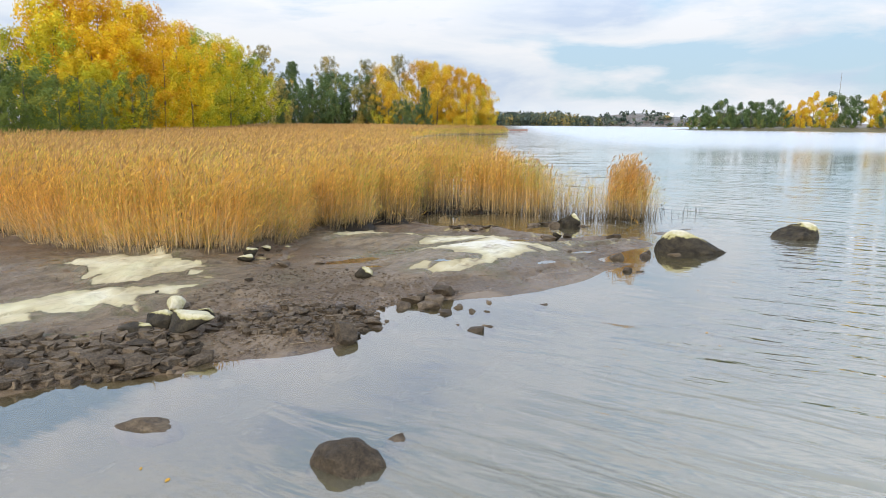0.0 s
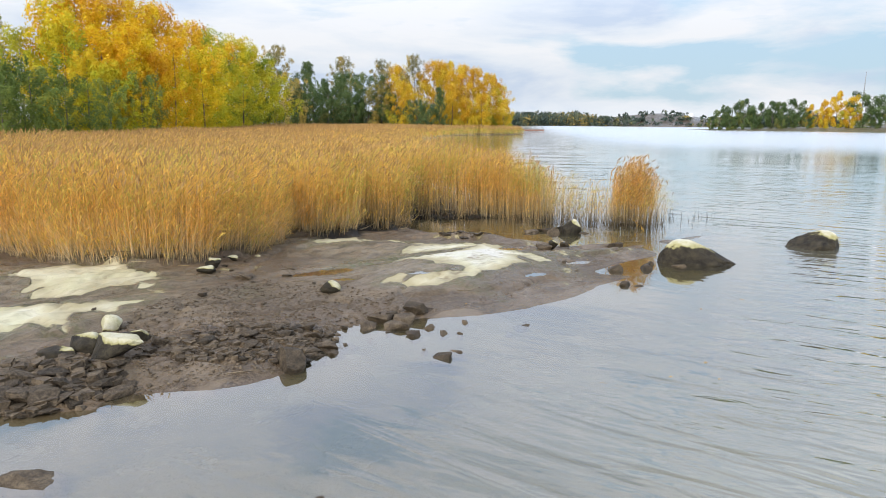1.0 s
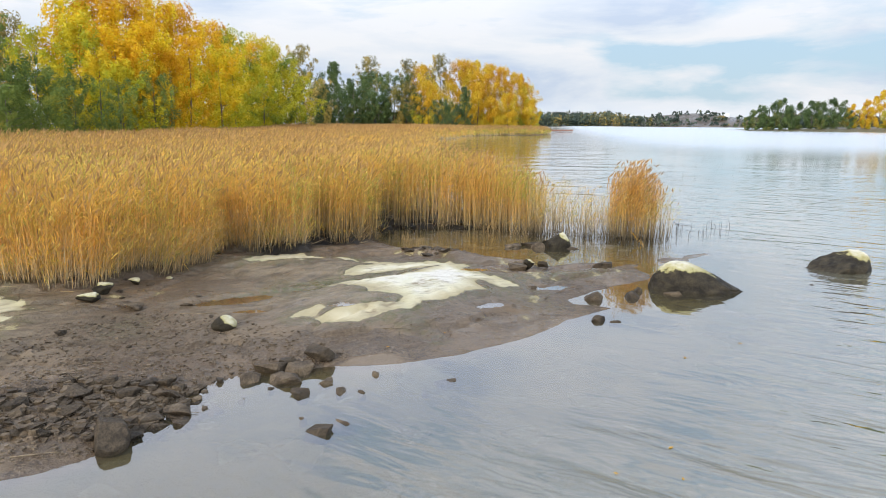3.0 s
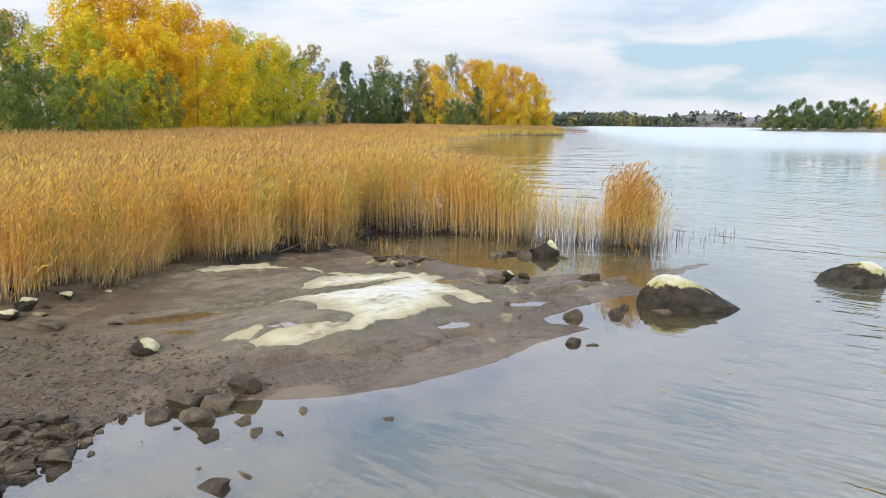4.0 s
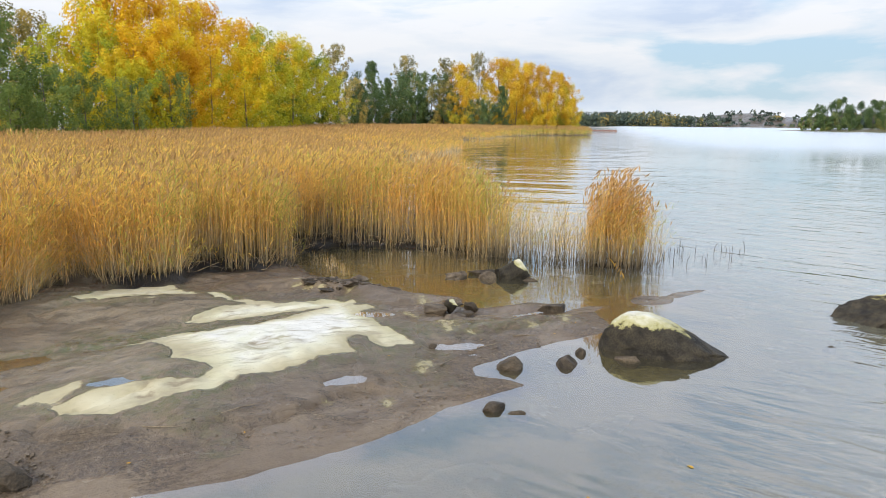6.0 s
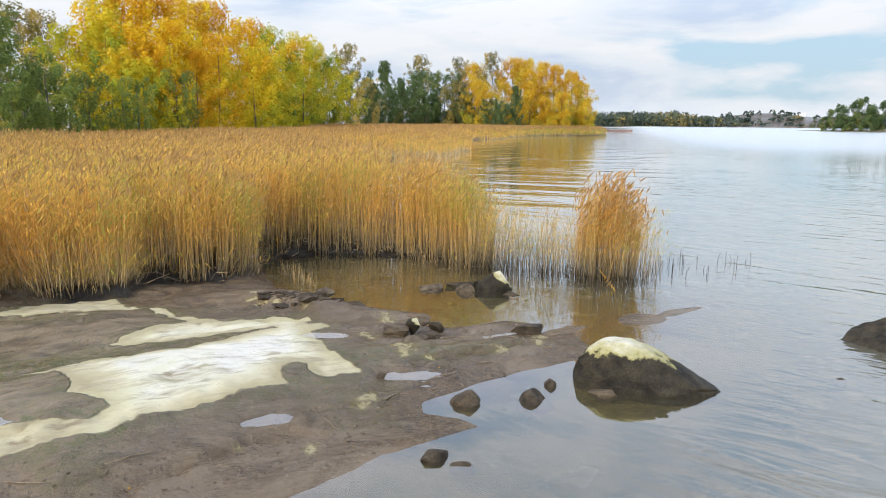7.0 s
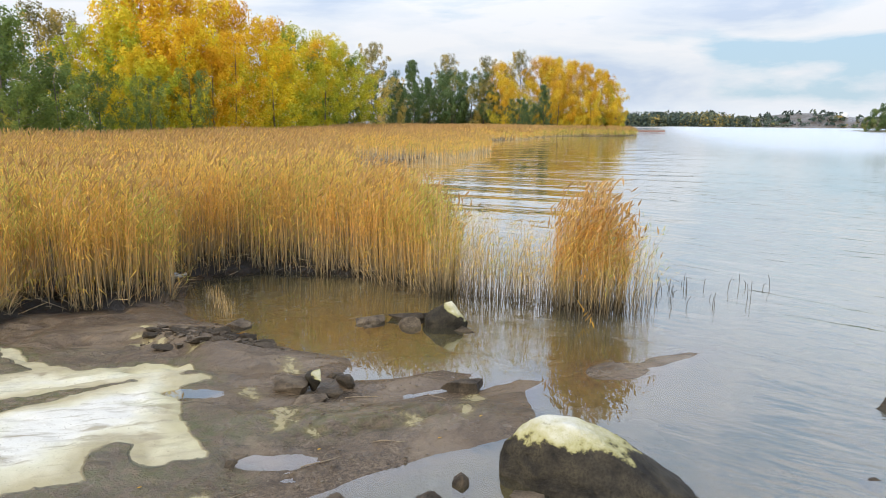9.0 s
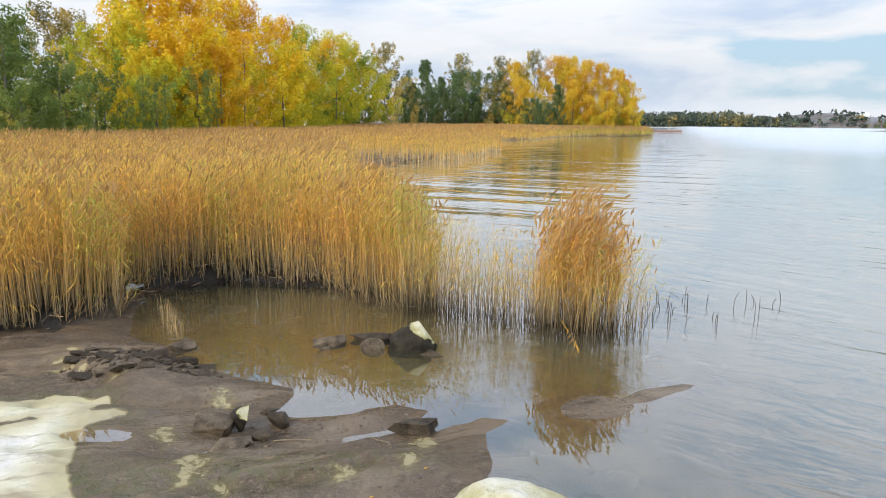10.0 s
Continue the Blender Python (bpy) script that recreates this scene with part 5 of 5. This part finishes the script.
tree_kind("alder", "dull green bushy alder at the edge of the reeds", WOOD, (7, 8, 9),
          [(-50, 67, 8.2), (-45, 62, 8.0), (-50, 61, 12.4), (-45, 67, 7.8), (-44, 73, 7.6), (-44, 80, 8.7), (-55, 139, 9.3), (-58, 66, 12.6), (-55, 61, 12.6), (-50, 64, 6.6), (-55, 63, 11.7), (-45, 58, 6.1), (-54, 147, 8.5)],
          11, 3.5, 0.02, ROUND, 210, 48, 0.115, GREEN, 0.16)
tree_kind("birch", "thin-leaved birch with bare upper twigs", WOOD, (10, 11),
          [(-70, 84, 17.6), (-71, 89, 17.3), (-62, 179, 22.6), (-57, 232, 24.5), (-42, 227, 23.1), (-31, 225, 24.4), (-40, 215, 15.5), (-62, 196, 15)],
          22, 4.8, 0.10, OVAL, 220, 40, 0.17, OLIVE, 0.2, 40, (0.05, 0.09))
tree_kind("spruce", "dark conical spruce on the far shore", WOOD, (12, 13), [(-69, 231, 22.7), (-69, 219, 14.8), (-20, 203, 13.3), (-62, 227, 17.1)],
          18, 4.4, 0.03, CONE, 260, 48, 0.17, PINE, 0.2, 10, (0.05, 0.085))
tree_kind("pine", "dark green pine in the wood across the reeds", WOOD, (14, 15, 16),
          [(-63, 189, 16.3), (-65, 204, 12.3), (-58, 216, 14.7), (-45, 219, 17.6), (-36, 214, 12.0), (-49, 214, 12.0), (-61, 210, 11.8), (-53, 225, 18.9), (-23, 198, 8.2), (-27, 203, 9.5)],
          15, 5.4, 0.03, ROUND, 180, 60, 0.18, PINE, 0.2, clump_size=(0.09, 0.17))
tree_kind("birch", "amber-gold birch on the wooded point", WOOD, (17, 18, 19),
          [(-32, 209, 15.3), (-24, 224, 22.1), (-20, 224, 22.2), (-15, 224, 21.1), (-11, 225, 20.1), (-6, 225, 18.7), (-3, 225, 15.4), (-17, 210, 14.6), (-8, 213, 12.1), (-12, 211, 10.3), (-36, 224, 20.7), (-1, 223, 10.8)],
          20, 5.2, 0.03, OVAL, 220, 64, 0.185, AMBER, clump_size=(0.08, 0.15))
ISLE = "trees on the island"
tree_kind("island_tree", "dark green tree on the low island", ISLE, (20, 21),
          [(138, 459, 12.4), (145, 457, 16.0), (152, 454, 17.8), (159, 452, 15.3), (167, 449, 16.0), (173, 447, 17.0), (180, 444, 16.3), (213, 430, 20.1), (221, 426, 15.7), (241, 415, 17.1), (133, 460, 8), (142, 452, 9), (155, 446, 9), (170, 440, 9), (184, 438, 10), (216, 422, 9), (230, 414, 9)],
          15, 5.6, 0.01, ROUND, 84, 66, 0.28, PINE, 0.25, 6, (0.15, 0.26))
tree_kind("island_tree", "golden birch on the low island", ISLE, (22, 23),
          [(187, 442, 13.4), (194, 439, 15.8), (200, 436, 20.3), (207, 432, 18.1), (227, 422, 17.9), (233, 419, 21.1), (192, 434, 11), (204, 428, 12), (250, 410, 16)],
          16, 4.6, 0.01, OVAL, 84, 60, 0.28, AMBER, 0.25, 6, (0.12, 0.22))


def far_woods():
    """A wooded far shore: very many clumps of leaves, in one mesh."""
    r = np.random.RandomState(77)
    n = 2600
    x = r.uniform(-260, 420, n)
    y = 886 + 90 * r.rand(n) ** 1.3
    y = y + 60 * fractal(x, y, 260, 3, 4)
    bare_hill = hump(x, y, 205, 960, 75, 60, 0, 1.0, 1.0) > 0.12
    keep = (hump(x, y, 205, 960, 75, 60, 0, 1.0, 1.0) < 0.12) | (r.rand(n) < 0.16)
    x, y, bare_hill = x[keep], y[keep], bare_hill[keep]
    z, tall = height(x, y), (9 + 5 * r.rand(len(x))) * np.where(bare_hill, 0.35, 1.0)
    k = 24
    n = len(x) * k
    u = r.rand(n)
    wide = np.repeat(2.2 + 2.2 * r.rand(len(x)), k) * np.sqrt(np.clip(1.1 - u, 0, 1))
    a = r.rand(n) * 6.28
    c = np.stack([np.repeat(x, k) + wide * np.cos(a), np.repeat(y, k) + wide * np.sin(a), np.repeat(z, k) + u * np.repeat(tall, k)], -1)
    e1, e2 = r.randn(n, 3), r.randn(n, 3)
    v = np.stack([c - e1, c - e2 * 0.7, c + e1, c + e2 * 0.7], 1).reshape(-1, 3)
    tone = np.repeat(np.clip(0.36 + 0.22 * r.randn(len(x)) + 0.9 * fractal(x, y, 60, 2, 1), 0, 1), k * 4)
    me = mesh_of("far_woods", v, [np.arange(4 * n).reshape(-1, 4)], [DISTANT], tones={"tone": tone})
    return tagged(new("far_woods", me), "hazy mixed woods along the far shore", "woods", kind="stuff")


far_woods()


# fallen stalks at the foot of the reeds, too many to count
def fallen_reeds():
    r = np.random.RandomState(61)
    x, y = r.uniform(-13, 4, 9000), r.uniform(14, 27, 9000)
    d = inside(REED, x, y)
    ok = np.nonzero((d > -0.12) & (d < 0.45))[0][:190]
    V, F = [], []
    for k, i in enumerate(ok):
        a, ln = r.rand() * 6.28, r.uniform(0.2, 0.8)
        e = np.array([math.cos(a) * ln, math.sin(a) * ln * 0.6, r.uniform(-0.1, 0.5) * ln])
        p = np.array([x[i], y[i], max(floor_at(x[i], y[i]), 0) + r.uniform(0.02, 0.22)])
        w = np.array([-math.sin(a), math.cos(a), 0]) * 0.0035
        u = np.array([0, 0, 0.004])
        V += [p - w, p + w, p + u * 1.7, p + e - w, p + e + w, p + e + u * 1.7]
        b = 6 * k
        F += [(b, b + 1, b + 4, b + 3), (b + 1, b + 2, b + 5, b + 4), (b + 2, b, b + 3, b + 5)]
    me = mesh_of("fallen_reeds", np.array(V), [np.array(F)], [STEM], tones={"tone": np.repeat(r.uniform(-0.1, 0.16, len(V) // 6), 6)})
    return tagged(new("fallen_reeds", me), "pale broken reed stalks strewn at the foot of the reeds", "reeds", kind="stuff")


fallen_reeds()


# ---- far things ----
def box(name, size, at, mat, parent, label="", bevel=0.02):
    bm = bmesh.new()
    bmesh.ops.create_cube(bm, size=1.0)
    bmesh.ops.scale(bm, vec=size, verts=bm.verts)
    bmesh.ops.bevel(bm, geom=list(bm.edges), offset=bevel, segments=1, affect="EDGES")
    ob = part(name, finish(name, bm, mat, False), parent, label)
    ob.location = at
    return ob


jetty = new("jetty")
jetty.matrix_basis = Matrix.Translation((9, 290, 0)) @ Matrix.Rotation(0.1, 4, "Z")
tagged(jetty, "low weathered jetty with a white rail at the wooded point", "jetty")
box("deck", (13, 2.2, 0.25), (0, 0, 0.9), PLANK, jetty)
box("fender_board", (13, 0.12, 0.5), (0, -1.15, 0.55), RED_BOARD, jetty, "faded red board")
for k in range(6):
    box("post", (0.25, 0.25, 2.0), (-6 + 2.4 * k, -1.0, 0.3), PLANK, jetty)
for k in range(4):
    box("rail_post", (0.12, 0.12, 1.0), (-5.5 + 3.6 * k, 0.9, 1.5), WHITE, jetty)
box("rail", (11.5, 0.1, 0.15), (0, 0.9, 1.95), WHITE, jetty, "white rail")

mast = new("radio_mast")
mast.location = (216, 440, floor_at(216, 440))
tagged(mast, "thin grey radio mast behind the island's trees", "mast")
bm = bmesh.new()
tube(bm, [(0, 0, -0.5), (0, 0, 18), (0, 0, 33)], [0.35, 0.28, 0.16], 6)
part("pole", finish("pole", bm, STEEL), mast)
for k in range(3):
    box("crossarm", (1.8 - 0.4 * k, 0.15, 0.15), (0, 0, 22 + 4 * k), STEEL, mast)

tower = new("domed_building")
tower.location = (242, 935, floor_at(242, 935) - 0.3)
tagged(tower, "small white domed building on the bare far hill", "building")
bm = bmesh.new()
tube(bm, [(0, 0, 0), (0, 0, 2.5)], [4.2, 4.2], 20)
part("drum", finish("drum", bm, WHITE, False), tower)
bm = bmesh.new()
bmesh.ops.create_uvsphere(bm, u_segments=20, v_segments=10, radius=4.3)
bmesh.ops.scale(bm, vec=(1, 1, 0.8), verts=bm.verts)
bmesh.ops.bisect_plane(bm, geom=bm.verts[:] + bm.edges[:] + bm.faces[:], plane_co=(0, 0, 0), plane_no=(0, 0, -1), clear_outer=True)
dome = part("dome", finish("dome", bm, WHITE), tower)
dome.location = (0, 0, 2.55)


# ---- small things ----
def leaf_mesh(name, size, seed):
    """A curled fallen leaf with a midrib fold."""
    r = random.Random(seed)
    bm = bmesh.new()
    line = [(-1, 0.0), (-0.45, 0.42), (0.2, 0.46), (0.75, 0.2), (1.05, 0.0)]
    mid = [bm.verts.new((u * size, 0, -0.1 * size * (1 - u * u))) for u, w in line]
    for side in (1, -1):
        rim_ = [bm.verts.new((u * size, side * w * size, 0.12 * size * r.random() * (w > 0))) for u, w in line[1:4]]
        row = [mid[0], *rim_, mid[4]]
        for k in range(4):
            pts = [mid[k], mid[k + 1], row[k + 1], row[k]]
            bm.faces.new([p for i, p in enumerate(pts) if p not in pts[:i]])
    return finish(name, bm, FALLEN)


LEAVES = [leaf_mesh("fallen_leaf", 0.055, k) for k in range(3)]
rl = random.Random(14)
for x, y, wet_ in [(4.4, 11.0, True), (3.7, 10.3, True), (4.4, 10.3, True), (5.2, 14.2, True), (6.3, 15.1, True), (-2.9, 5.3, True), (-3.3, 5.5, True),
                   (4.6, 19.3, False), (4.95, 19.9, False), (2.2, 17.2, False), (0.4, 13.6, False), (-1.9, 13.1, False), (1.2, 14.6, False), (3.4, 18.6, False)]:
    ob = new("fallen_leaf", rl.choice(LEAVES))
    ob.matrix_basis = Matrix.Translation((x, y, 0.006 if wet_ else floor_at(x, y) + 0.012)) @ Matrix.Rotation(rl.uniform(0, 6.28), 4, "Z") @ Matrix.Scale(rl.uniform(0.4, 0.8), 4)
    tagged(ob, "yellow birch leaf floating on the water" if wet_ else "yellow birch leaf lying on wet mud", "leaf", "fallen leaves")

for k, (x, y, ln, a) in enumerate([(3.55, 18.35, 0.45, 0.9), (4.1, 19.0, 0.4, 0.3), (1.7, 15.3, 0.5, -0.4), (0.3, 14.2, 0.6, 0.2), (3.0, 17.5, 0.35, 1.2), (-2.6, 9.5, 0.5, 0.4), (3.3, 20.1, 0.5, 0.5), (4.3, 20.4, 0.45, -0.3), (-1.9, 10.8, 0.9, 0.45), (-3.2, 14.2, 0.7, 0.2), (2.6, 16.4, 0.4, -0.7), (1.0, 14.9, 0.5, 0.9)]):
    bm = bmesh.new()
    r = random.Random(k)
    pts = [Vector((ln * (i / 4 - 0.5), r.uniform(-0.03, 0.03), 0)) for i in range(5)]
    tube(bm, pts, [0.008, 0.009, 0.008, 0.006, 0.003], 5)
    if k % 3 == 0:
        tube(bm, [pts[2], pts[2] + Vector((0.1, 0.09, 0.03))], [0.005, 0.002], 4)
    ob = new("twig", finish("twig", bm, TWIG))
    ob.matrix_basis = Matrix.Translation((x, y, max(floor_at(x, y), 0) + 0.012)) @ Matrix.Rotation(a, 4, "Z")
    tagged(ob, "thin dry twig lying on the wet mud", "twig", "scattered twigs")

# a bent reed shoot that droops into the water beside the clump
shoot = new("bent_reed")
shoot.location = (5.75, 24.75, 0)
tagged(shoot, "bent green-yellow reed drooping into the water", "reed")
bm = bmesh.new()
tube(bm, [(-0.25, 0.35, -0.1), (-0.18, 0.2, 0.42), (0.0, 0.0, 0.30), (0.22, -0.25, 0.05), (0.30, -0.35, -0.05)], [0.008, 0.007, 0.006, 0.005, 0.003], 5)
part("stem", finish("stem", bm, TWIG), shoot)
for k in range(7):
    ob = part("blade", leaf_mesh("blade", 0.085, 40 + k), shoot, "yellow-green blade")
    ob.matrix_basis = Matrix.Translation((-0.05 + 0.05 * k, 0.05 - 0.06 * k, 0.33 - 0.05 * k)) @ Euler((0.3 * (k % 3), 0.9, 0.9 * k)).to_matrix().to_4x4() @ Matrix.Diagonal((1, 0.35, 1, 1))

# a crumpled scrap of plastic caught at the foot of the reeds
bm = bmesh.new()
bmesh.ops.create_grid(bm, x_segments=10, y_segments=8, size=0.16)
for v in bm.verts:
    v.co.z = 0.06 + 0.09 * noise.noise(v.co * 14) + 0.4 * abs(v.co.x)
bmesh.ops.solidify(bm, geom=bm.faces[:], thickness=0.004)
scrap = new("plastic_scrap", finish("plastic_scrap", bm, SCRAP))
scrap.location = (-3.35, 24.85, floor_at(-3.35, 24.85))
tagged(scrap, "crumpled pale blue plastic caught at the foot of the reeds", "litter")
